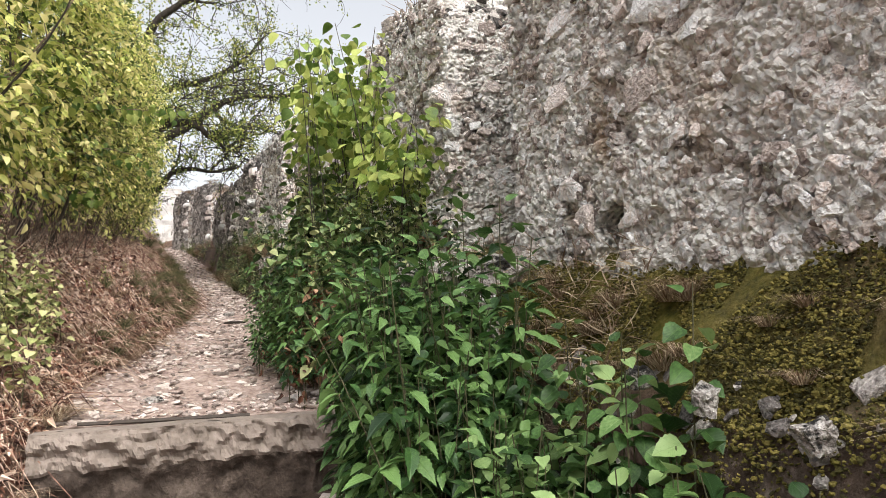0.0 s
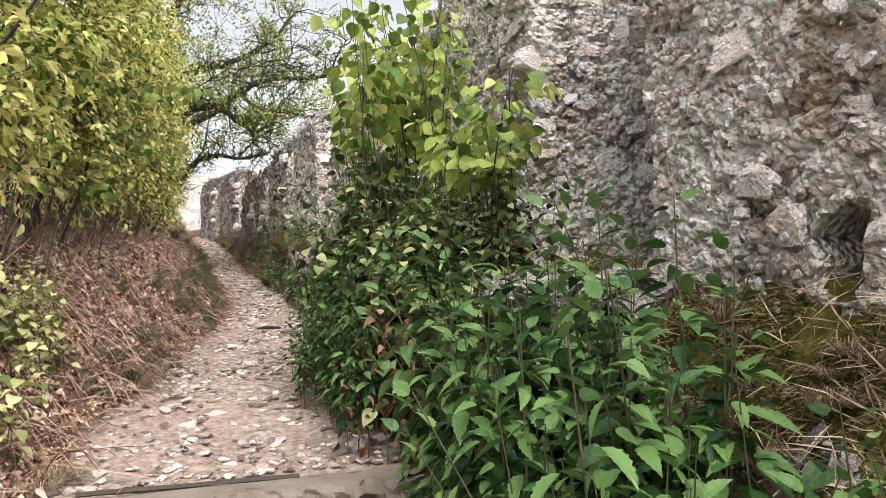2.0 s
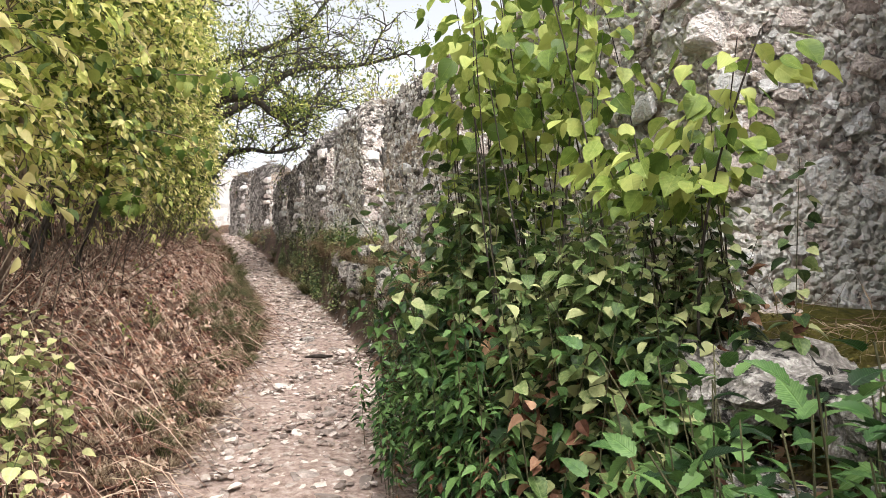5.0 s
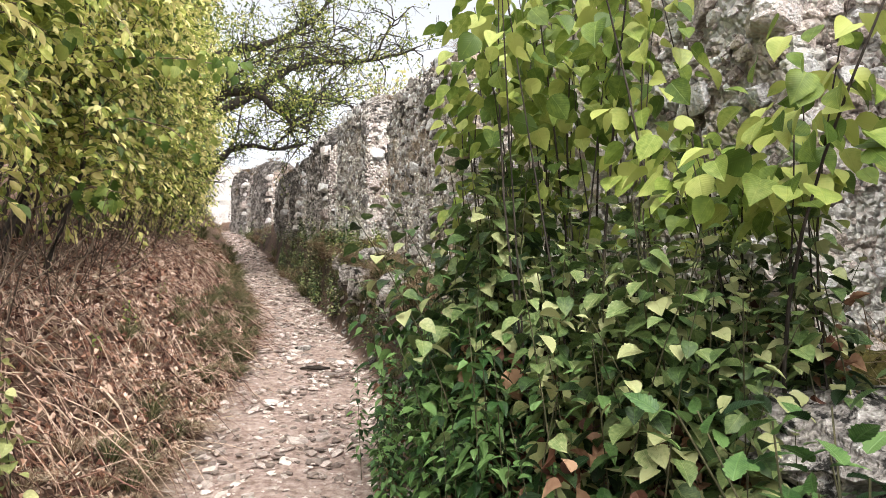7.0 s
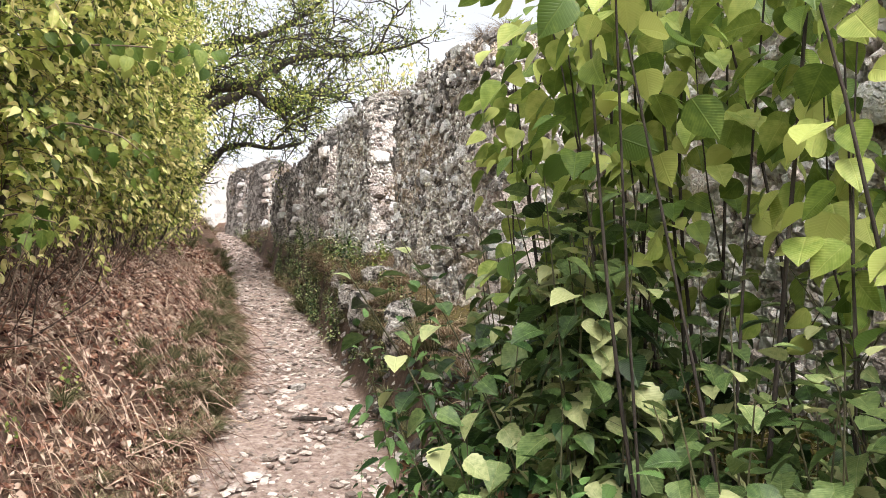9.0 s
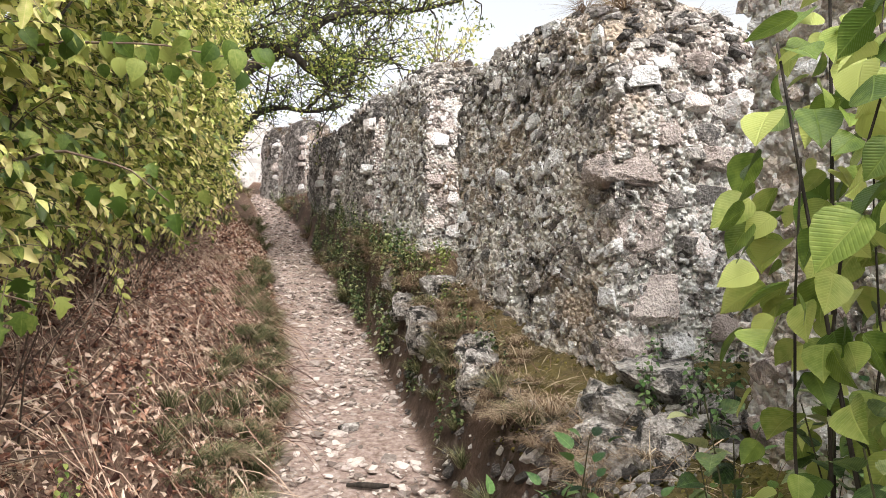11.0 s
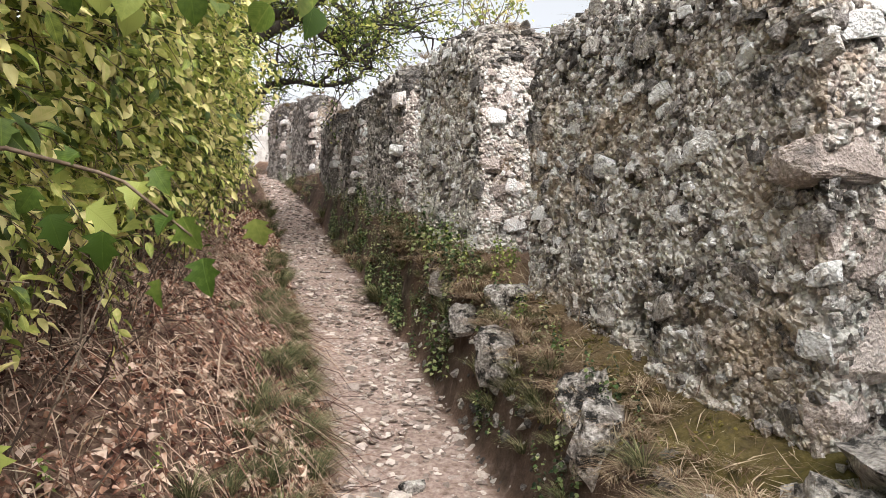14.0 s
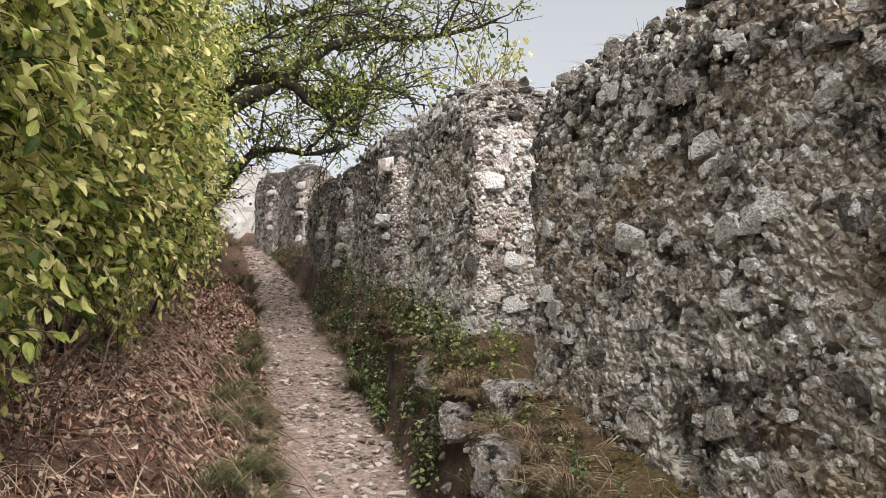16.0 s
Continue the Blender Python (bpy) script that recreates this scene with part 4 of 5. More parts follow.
def blades(count, height, spread, droop, seed):
    r = np.random.default_rng(seed)
    verts, faces = [], []
    for _ in range(count):
        a = r.uniform(0, 6.28)
        base = np.array([math.cos(a), math.sin(a), 0]) * r.uniform(0, 0.25) * spread
        out = np.array([math.cos(a), math.sin(a), 0]) + r.normal(0, 0.35, 3) * [1, 1, 0]
        h = height * r.uniform(0.5, 1.1)
        w = np.array([-math.sin(a), math.cos(a), 0]) * 0.0013 * r.uniform(0.7, 1.6)
        k = len(verts)
        for s in (0, 0.4, 0.75):
            p = base + out * spread * s ** 1.5 + np.array([0, 0, h * (s - droop * s * s)])
            verts += [p - w * (1 - s * 0.6), p + w * (1 - s * 0.6)]
        verts.append(base + out * spread * 1.0 + np.array([0, 0, h * (1 - droop)]))
        faces += [[k, k + 1, k + 3, k + 2], [k + 2, k + 3, k + 5, k + 4], [k + 4, k + 5, k + 6]]
    return verts, faces


def tuft_kind(name, mat, count, height, spread, droop, seeds):
    kinds = []
    for sd in seeds:
        v, f = blades(count, height, spread, droop, sd)
        me = bpy.data.meshes.new(name)
        me.from_pydata([tuple(p) for p in v], [], f)
        me.materials.append(mat)
        kinds.append(me)
    return kinds


DRY = tuft_kind("dry_grass_tuft", STRAW, 170, 0.2, 0.16, 0.8, range(3))
GREEN = tuft_kind("green_grass_tuft", GRASS, 210, 0.17, 0.11, 0.4, range(3, 6))


def tuft(kinds, x, y, size, label, group):
    ob = new(kinds[0].name.split(".")[0], kinds[rng.integers(len(kinds))])
    ob.location = (x, y, ground_at(x, y) - 0.01 + 0.02 * size)
    ob.rotation_euler = (0, 0, rng.uniform(0, 6.28))
    ob.scale = (size, size, size * rng.uniform(0.8, 1.15))
    tagged(ob, label, "grass", group)


for _ in range(80):
    y = rng.uniform(6.6, 15)
    x = float(np.interp(y, FOOT_Y, FOOT_X)) + rng.uniform(0.2, 0.42)
    tuft(DRY, x, y, rng.uniform(0.45, 0.85), "drooping tuft of dry straw-coloured grass on the ledge", "dry tufts on the ledge")
for _ in range(45):
    y = rng.uniform(7.0, 16)
    x = float(np.interp(y, FOOT_Y, FOOT_X)) + rng.uniform(0.15, 0.5)
    tuft(GREEN, x, y, rng.uniform(0.5, 1.0), "small tuft of green grass on the ledge", "green tufts on the ledge")
for _ in range(120):
    y = rng.uniform(5.5, 14)
    x = float(np.interp(y, LEFT_Y, LEFT_X)) - abs(rng.normal(0.05, 0.16))
    green = rng.random() < 0.6
    tuft(GREEN if green else DRY, x, y, rng.uniform(0.55, 1.1), "tuft of grey-green grass beside the path" if green else "tuft of dry grass on the litter bank", "tufts beside the path")
for _ in range(40):
    y = rng.uniform(2.6, 7)
    x = float(np.interp(y, LEFT_Y, LEFT_X)) - abs(rng.normal(0.15, 0.3))
    tuft(DRY, x, y, rng.uniform(0.6, 1.1), "tuft of dry grass on the litter bank", "tufts beside the path")
for _ in range(90):
    y = rng.uniform(7.4, 11.5)
    x = float(np.interp(y, LEFT_Y, LEFT_X)) - rng.uniform(0.0, 0.4)
    tuft(GREEN, x, y, rng.uniform(0.7, 1.15), "tuft of grey-green grass beside the path", "tufts beside the path")
for _ in range(60):
    y = rng.uniform(6.8, 13)
    x = float(np.interp(y, FOOT_Y, FOOT_X)) + rng.uniform(0.16, 0.3)
    tuft(DRY, x, y, rng.uniform(0.5, 0.9), "drooping tuft of dry straw-coloured grass on the ledge", "dry tufts on the ledge")
for _ in range(80):
    y = rng.uniform(10.8, 24)
    right = rng.random() < 0.55
    x = float(np.interp(y, FOOT_Y, FOOT_X)) + rng.uniform(-0.05, 0.5) if right else float(np.interp(y, LEFT_Y, LEFT_X)) - rng.uniform(-0.05, 0.6)
    if x > wall_x(y) - 0.08:
        continue
    tuft(GREEN if rng.random() < 0.6 else DRY, x, y, rng.uniform(1.2, 2.0), "rank tuft of grass on the far verge of the path", "tufts on the far verge")
for _ in range(34):
    y = rng.uniform(7.2, 12.5)
    x = float(np.interp(y, FOOT_Y, FOOT_X)) + rng.uniform(0.18, 0.28)
    tuft(DRY, x, y, rng.uniform(0.8, 1.25), "large drooping tuft of dry grass over the ledge's edge", "dry tufts on the ledge")
for _ in range(30):
    y = rng.uniform(7.2, 13)
    x = float(np.interp(y, FOOT_Y, FOOT_X)) + rng.uniform(0.06, 0.24)
    tuft(GREEN, x, y, rng.uniform(0.7, 1.2), "tuft of green grass on the earth bank", "green tufts on the ledge")
for _ in range(26):
    y = rng.uniform(1.4, 3.3)
    x = rng.uniform(1.22, 1.5)
    tuft(DRY, x, y, rng.uniform(0.5, 0.95), "tuft of dry straw-coloured grass on the mossy ledge", "dry tufts on the ledge")
tuft(GREEN, 0.03, 8.73, 1.3, "fresh bright green tuft of grass beside the path", "tufts beside the path")


# ---- herbs and bushes ----
def herb_kind(name, height, leaf_size, pairs, mat, stem_mat, seed, shape=FULL_LEAF, lean=0.08, dead=0.0, bare=0.24):
    """A plant with an upright stem and opposite leaves, built at the origin."""
    r = np.random.default_rng(seed)
    whole = new(name)
    whole.empty_display_size = 0.1
    dx, dy = r.normal(0, lean, 2)
    ts = np.linspace(0, 1, 7)
    pts = np.stack([dx * ts ** 2 * height, dy * ts ** 2 * height, ts * height], -1)
    v, f = tube(pts, 0.0032 - 0.002 * ts, 5)
    mesh_ob("stem", v, f, stem_mat, whole)
    P, D, S = [], [], []
    for k in range(pairs):
        t = bare + (1 - bare) * (k + r.uniform(-0.2, 0.2)) / pairs
        p = np.array([dx * t * t * height, dy * t * t * height, t * height])
        a = k * 1.57 + r.normal(0, 0.35)
        for side in (0, math.pi):
            d = np.array([math.cos(a + side), math.sin(a + side), r.normal(-0.3 + 0.9 * (t > 0.9), 0.3)])
            P.append(p + d * r.uniform(0.01, 0.05))
            D.append(d)
            S.append(leaf_size * (1.05 - 0.5 * t ** 3) * r.uniform(0.75, 1.2))
    ups = np.array([0, 0, 1.0]) + r.normal(0, 0.3, (len(P), 3))
    v, f = leaves(P, D, S, shape, ups, 0.16, 0.3)
    mesh_ob("foliage", v, f, mat, whole)
    if dead:
        n = int(pairs * dead)
        P = [(r.normal(0, 0.02), r.normal(0, 0.02), height * r.uniform(0.1, 0.6)) for _ in range(n)]
        v, f = leaves(P, r.normal(0, 1, (n, 3)) - [0, 0, 0.8], r.uniform(0.5, 1.0, n) * leaf_size, shape, fold=0.4, bend=0.4)
        mesh_ob("withered_leaves", v, f, LEAF_R, whole, "withered reddish brown leaves")
    return whole


def plant_out(kinds, spots, label, group):
    for x, y, size in spots:
        m = pose(x, y, ground_at(x, y) - 0.02, rng.uniform(-5, 5), rng.uniform(-4, 4), rng.uniform(0, 360))
        src = kinds[rng.integers(len(kinds))]
        ob = copy_thing(src, m)
        ob.scale = (size, size, size)
        tagged(ob, label, "plant", group)


def discard(kinds):
    for ob in kinds:
        for o in (*ob.children_recursive, ob):
            bpy.data.objects.remove(o)


NETTLE = [herb_kind("nettle", 0.95, 0.074, 24, LEAF_D, STEM, s, NETTLE_LEAF) for s in range(4)]
NETTLE_OLD = [herb_kind("nettle", 0.85, 0.072, 20, LEAF_D, STEM, s, NETTLE_LEAF, dead=0.6) for s in range(4, 7)]
TALL = [herb_kind("tall_herb", 1.12, 0.068, 22, LEAF_M, STEM, s, ROUND_LEAF, lean=0.09, dead=0.7) for s in range(12, 17)]
LOW = [herb_kind("leafy_herb", 0.75, 0.064, 15, LEAF_F, STEM, s, ROUND_LEAF) for s in range(16, 19)]
WITHERED = [herb_kind("withered_herb", 0.8, 0.07, 12, LEAF_R, TWIG, s, NETTLE_LEAF) for s in range(20, 22)]
BANK = [herb_kind("bank_herb", 0.75, 0.064, 15, LEAF_M, STEM, s, ROUND_LEAF) for s in range(16, 19)]
SAPLING = [herb_kind("sapling", 0.75, 0.066, 14, LEAF_S, STEM, s, FULL_LEAF, lean=0.15) for s in range(30, 33)]
ROUND = [herb_kind("leafy_herb", 0.62, 0.075, 9, LEAF_L, STEM, s, ROUND_LEAF) for s in range(8, 11)]
spots = [(rng.uniform(0.66, 1.02), rng.uniform(2.5, 3.75), rng.uniform(1.0, 1.4)) for _ in range(90)]
spots += [(rng.uniform(0.9, 1.12), rng.uniform(2.7, 3.35), rng.uniform(1.15, 1.5)) for _ in range(30)]
plant_out(NETTLE, spots, "tall dark green nettle growing at the foot of the ledge", "nettles beside the step")
plant_out(NETTLE_OLD, [(rng.uniform(0.75, 1.1), rng.uniform(2.2, 3.0), rng.uniform(0.7, 1.0)) for _ in range(10)], "dark green nettle with withered brown lower leaves", "nettles beside the step")
plant_out(LOW, [(rng.uniform(0.78, 1.16), rng.uniform(1.72, 2.6), rng.uniform(0.95, 1.3)) for _ in range(80)] + [(rng.uniform(0.95, 1.2), rng.uniform(1.4, 1.9), rng.uniform(0.6, 0.9)) for _ in range(16)], "leafy herb with round mid-green leaves below the ledge", "herbs below the ledge")
plant_out(WITHERED, [(rng.uniform(0.9, 1.08), rng.uniform(3.85, 4.25), rng.uniform(0.7, 1.1)) for _ in range(7)], "withered reddish brown herb between the bushes", "withered herbs")
plant_out(TALL, [(rng.uniform(0.88, 1.12), rng.uniform(4.1, 4.4), rng.uniform(0.8, 1.0)) for _ in range(16)], "tall broad-leaved green herb with some withered leaves", "herbs round the lilac")
spots = [(rng.uniform(0.56, 1.0), rng.uniform(4.3, 6.1), rng.uniform(0.6, 1.1)) for _ in range(80)]
spots += [(rng.uniform(0.48, 0.62), rng.uniform(5.0, 5.9), rng.uniform(0.4, 0.65)) for _ in range(16)]
plant_out(NETTLE_OLD + NETTLE, spots, "dark green nettle crowding round the lilac bush", "nettles round the lilac")
plant_out(TALL, [(rng.uniform(0.7, 1.02), rng.uniform(4.15, 5.0), rng.uniform(0.8, 1.08)) for _ in range(46)] + [(rng.uniform(0.74, 1.02), rng.uniform(4.9, 5.6), rng.uniform(1.0, 1.22)) for _ in range(36)], "tall broad-leaved green herb with some withered leaves", "herbs round the lilac")
plant_out(LOW, [(rng.uniform(1.05, 1.4), rng.uniform(4.2, 5.9), rng.uniform(0.4, 0.75)) for _ in range(40)], "leafy green herb on the mossy ledge", "herbs on the ledge")
plant_out(NETTLE_OLD, [(rng.uniform(0.92, 1.14), rng.uniform(3.5, 4.05), rng.uniform(0.75, 1.0)) for _ in range(12)], "dark green nettle with withered brown lower leaves", "nettles beside the step")
plant_out(TALL, [(rng.uniform(1.05, 1.34), rng.uniform(3.95, 4.55), rng.uniform(0.55, 0.86)) for _ in range(34)], "tall broad-leaved green herb with some withered leaves", "herbs round the lilac")
plant_out(ROUND, [(rng.uniform(1.0, 1.4), rng.uniform(9.6, 10.35), rng.uniform(0.2, 0.36)) for _ in range(16)], "low green herb on the ledge below the wall", "herbs on the ledge")
plant_out(ROUND, [(rng.uniform(1.05, 1.3), rng.uniform(5.8, 6.25), rng.uniform(0.4, 0.65)) for _ in range(9)], "leafy green herb at the foot of the wall", "herbs at the wall")
plant_out(ROUND, [(rng.uniform(0.98, 1.2), rng.uniform(10.4, 11.3), rng.uniform(0.25, 0.42)) for _ in range(12)], "low green herb on the ledge below the wall", "herbs on the ledge")
plant_out(BANK, [(float(np.interp(yy, FOOT_Y, FOOT_X)) + rng.uniform(0.05, 0.32), yy, rng.uniform(0.2, 0.4)) for yy in rng.uniform(7.8, 16, 120)], "low green herb on the ledge below the wall", "herbs on the ledge")
plant_out(LOW, [(rng.uniform(1.35, 1.9), rng.uniform(6.55, 7.1), rng.uniform(0.3, 0.5)) for _ in range(12)], "leafy green herb at the foot of the wall", "herbs at the wall")
plant_out(ROUND, [(rng.uniform(1.0, 1.35), rng.uniform(8.6, 10.0), rng.uniform(0.15, 0.25)) for _ in range(10)], "low green herb on the ledge below the wall", "herbs on the ledge")
plant_out(SAPLING, [(rng.uniform(-0.95, -0.62), rng.uniform(4.3, 5.3), rng.uniform(0.5, 0.8)) for _ in range(28)], "yellow-green leafy sapling on the litter bank", "saplings on the bank")
plant_out(ROUND, [(rng.uniform(-1.0, -0.5), rng.uniform(6.3, 8.0), rng.uniform(0.2, 0.35)) for _ in range(7)], "tiny green seedling among the dry leaves", "seedlings on the bank")
plant_out(BANK, [(float(np.interp(yy, FOOT_Y, FOOT_X)) + rng.uniform(0.0, 0.34), yy, rng.uniform(0.3, 0.6)) for yy in rng.uniform(15.5, 24, 60)], "rank green herb below the far wall", "herbs on the far verge")
plant_out(BANK, [(float(np.interp(yy, FOOT_Y, FOOT_X)) + rng.uniform(-0.02, 0.3), yy, rng.uniform(0.35, 0.62)) for yy in rng.uniform(9.8, 17, 110)], "dark green herb on the bank below the wall", "herbs on the bank")
discard(BANK + SAPLING + NETTLE + NETTLE_OLD + ROUND + TALL + LOW + WITHERED)


def lilac():
    whole = thing("lilac_bush", (1.0, 5.0, 1.2), "tall lilac bush with yellow-green leaves in front of the wall", "bush")
    spots, outs = [], []
    for k in range(42):
        by = rng.uniform(4.45, 5.7) if k < 30 else rng.uniform(4.1, 4.6)
        bx = rng.uniform(max(0.88, by - 4.62), 1.25) if k < 30 else rng.uniform(1.12, 1.36)
        z0 = ground_at(bx, by) - 0.05
        tx, ty = bx + rng.normal(-0.04, 0.16), by + rng.normal(0.0, 0.22)
        tx = float(np.clip(tx, 0.66, 1.16))
        ty = min(ty, tx + 4.66)
        tz = rng.uniform(2.2, 2.85) + 0.3 * (by - 4.9) if k < 30 else rng.uniform(1.7, 2.05)
        ts = np.linspace(0, 1, 9)
        bend = rng.normal(0, 0.08, 2)
        pts = np.stack([bx + (tx - bx) * ts + bend[0] * np.sin(ts * 3), by + (ty - by) * ts + bend[1] * np.sin(ts * 3), z0 + (tz - z0) * ts], -1)
        v, f = tube(pts, (0.0046 - 0.003 * ts) * rng.uniform(0.7, 1.4), 6)
        part("stem", v, f, BARK, whole, smooth=True)
        for t in np.arange(0.3, 1.0, 0.05):
            p = np.array([np.interp(t, ts, pts[:, i]) for i in range(3)])
            if p[2] < (1.6 if k >= 30 else 1.93 if p[1] < 5.0 else 1.68) + 0.16 * noise.noise(p * 3):
                continue
            for _ in range(5 if t > 0.7 else 4 if k >= 30 else 3):
                a = rng.uniform(0, 6.28)
                reach = rng.uniform(0.03, 0.17)
                q = p + np.array([math.cos(a) * reach, math.sin(a) * reach, rng.uniform(-0.03, 0.08)])
                if q[0] > (1.24 if q[2] > 2.15 else 1.46) or q[1] - q[0] > 4.7:
                    continue
                spots.append(q)
                outs.append((math.cos(a), math.sin(a), rng.uniform(-1.5, -0.1)))
    spots, outs = np.array(spots), np.array(outs)
    sizes = rng.uniform(0.045, 0.085, len(spots))
    near = np.argsort(spots[:, 0] + 0.35 * spots[:, 1])[:290]
    rest = np.setdiff1d(np.arange(len(spots)), near)
    v, f = leaves(spots[rest], outs[rest], sizes[rest], fold=0.15, bend=0.25)
    part("foliage", v, f, LEAF_L, whole)["kind"] = "stuff"
    shapes = []
    for fold, bend in ((0.1, 0.15), (0.2, 0.3), (0.05, 0.1), (0.3, 0.22)):
        tv, tf = leaf_template(FULL_LEAF, fold, bend)
        me = bpy.data.meshes.new("leaf")
        me.from_pydata(tv.tolist(), [], tf)
        blade_attribute(me, tv[:, :2])
        me.materials.append(LEAF_LO)
        me.shade_smooth()
        shapes.append(me)
    ups = np.array([0, 0, 1.0]) + rng.normal(0, 0.5, (len(spots), 3))
    X, Y, Z = leaf_frames(outs, ups)
    for i in near:
        ob = new("leaf", shapes[rng.integers(4)])
        ob.parent = whole
        m = Matrix((X[i], Y[i], Z[i])).transposed().to_4x4()
        ob.matrix_basis = Matrix.Translation(Vector(spots[i]) - whole.location) @ m @ Matrix.Scale(sizes[i], 4)


lilac()


# ---- the hedge along the bank ----
HEDGE_Y, HEDGE_X = [3, 5.5, 6.4, 8, 9.2, 10.3, 12, 14, 16], [-1.25, -0.86, -0.76, -0.72, -0.64, -0.58, -0.52, -0.68, -1.0]


def shrub(y0, y1, count, leaf, low, high, label):
    """Arching stems that carry leafy side twigs, in front of a looser mass of leaves."""
    yc = (y0 + y1) / 2
    xc = float(np.interp(yc, HEDGE_Y, HEDGE_X)) - 0.7
    whole = thing("hedge_shrub", (xc, yc, ground_at(xc, yc)), label, "shrub", "hedge along the bank")
    shape = NARROW_LEAF if y0 < 11 else SLIM_LEAF
    P, D = [], []
    while len(P) < count * 0.5:
        y = rng.uniform(y0 - 0.15, y1 + 0.15)
        zp = float(path_z(np.array(y)))
        h = low + (high - low) * rng.random()
        front = float(np.interp(y, HEDGE_Y, HEDGE_X)) + 0.14 * (h - 1.0) - 0.25 * max(0, 1.35 - h)
        x = front - abs(rng.normal(0, 0.36)) + 0.6 * noise.noise((y * 1.3, h * 1.3, 3)) - 0.12
        if noise.noise((x * 2.2, y * 2.2, (zp + h) * 2.2)) < 0.05 and rng.random() < 0.94:
            continue
        if h < low + 0.35 * (1 + noise.noise((y * 2, 7, 0))) and rng.random() < 0.7:
            continue
        P.append((x, y, zp + h))
        D.append(rng.normal(0, 0.6, 3) + [0.5, -0.25, -0.35])
    twigs = []
    for n in range(15):
        by = rng.uniform(y0, y1)
        front = float(np.interp(by, HEDGE_Y, HEDGE_X))
        bx = front - rng.uniform(0.25, 0.8)
        z0 = ground_at(bx, by) - 0.05
        top = float(path_z(np.array(by))) + rng.uniform(1.7, high)
        ts = np.linspace(0, 1, 12)
        w = rng.normal(0, 0.12, 2)
        pts = np.stack([bx + rng.uniform(0.1, 0.75) * ts ** 1.6 + w[0] * np.sin(ts * 5), by + rng.normal(0, 0.35) * ts + w[1] * np.sin(ts * 4), z0 + (top - z0) * ts], -1)
        v, f = tube(pts, (0.015 - 0.012 * ts) * rng.uniform(0.5, 1.3), 6)
        part("stem", v, f, BARK if n % 3 else TWIG, whole, smooth=True)
        for _ in range(int(count / 260)):
            t = rng.uniform(0.3, 1.0)
            q = np.array([np.interp(t, ts, pts[:, i]) for i in range(3)])
            if q[2] < float(path_z(np.array(q[1]))) + low:
                continue
            d = rng.normal(0, 0.6, 3) + [0.75, -0.2, 0.25]
            d /= np.linalg.norm(d)
            length = rng.uniform(0.18, 0.5)
            if q[0] + d[0] * length > front + 0.16 + 0.1 * (q[2] - z0):
                continue
            line = np.array([q + d * length * u - np.array([0, 0, 0.35 * length * u * u]) for u in np.linspace(0, 1, 6)])
            twigs.append(tube(line, np.linspace(0.0032, 0.0012, 6), 3))
            m = max(5, int(length / leaf * 2.6))
            for j in range(m):
                u = 0.15 + 0.85 * j / m
                p = np.array([np.interp(u, np.linspace(0, 1, 6), line[:, i]) for i in range(3)])
                side = rng.normal(0, 1, 3)
                side -= side.dot(d) * d
                P.append(p + side * 0.012)
                D.append(side * 0.7 + d * 0.6 - np.array([0, 0, 0.45]))
    if low > 0.75:
        for _ in range(70):
            y = rng.uniform(y0, y1)
            x = float(np.interp(y, HEDGE_Y, HEDGE_X)) - rng.uniform(0.0, 0.5)
            q = np.array([x, y, ground_at(x, y)])
            d = rng.normal(0, 0.45, 3) + [0.25, 0, 1.0]
            d *= rng.uniform(0.25, 0.7) / np.linalg.norm(d)
            twigs.append(tube([q, q + d * 0.5 + rng.normal(0, 0.03, 3), q + d], [0.004, 0.003, 0.0015], 3))
    v, f = join(twigs)
    part("twig", v, f, TWIG, whole)["kind"] = "stuff"
    P, D = np.array(P), np.array(D)
    v, f = leaves(P, D, rng.uniform(0.6, 1.25, len(P)) * leaf, shape, fold=0.28, bend=0.3)
    part("foliage", v, f, LEAF_Y, whole)["kind"] = "stuff"


HEDGE = "dense hedge shrub with yellowing green leaves on the bank"
shrub(4.4, 5.8, 4600, 0.072, 1.2, 3.4, HEDGE)
shrub(5.8, 7.2, 7800, 0.06, 1.06, 3.4, HEDGE)
shrub(7.2, 8.6, 11500, 0.055, 0.92, 3.4, HEDGE)
shrub(8.6, 10.0, 11000, 0.054, 0.8, 3.5, HEDGE)
shrub(10.0, 11.4, 9500, 0.054, 0.5, 3.6, HEDGE)
shrub(11.4, 13.0, 9500, 0.054, 0.28, 3.7, HEDGE)
shrub(13.0, 15.0, 5500, 0.055, 0.16, 3.7, HEDGE)
shrub(15.0, 17.5, 4500, 0.06, 0.1, 3.4, HEDGE)


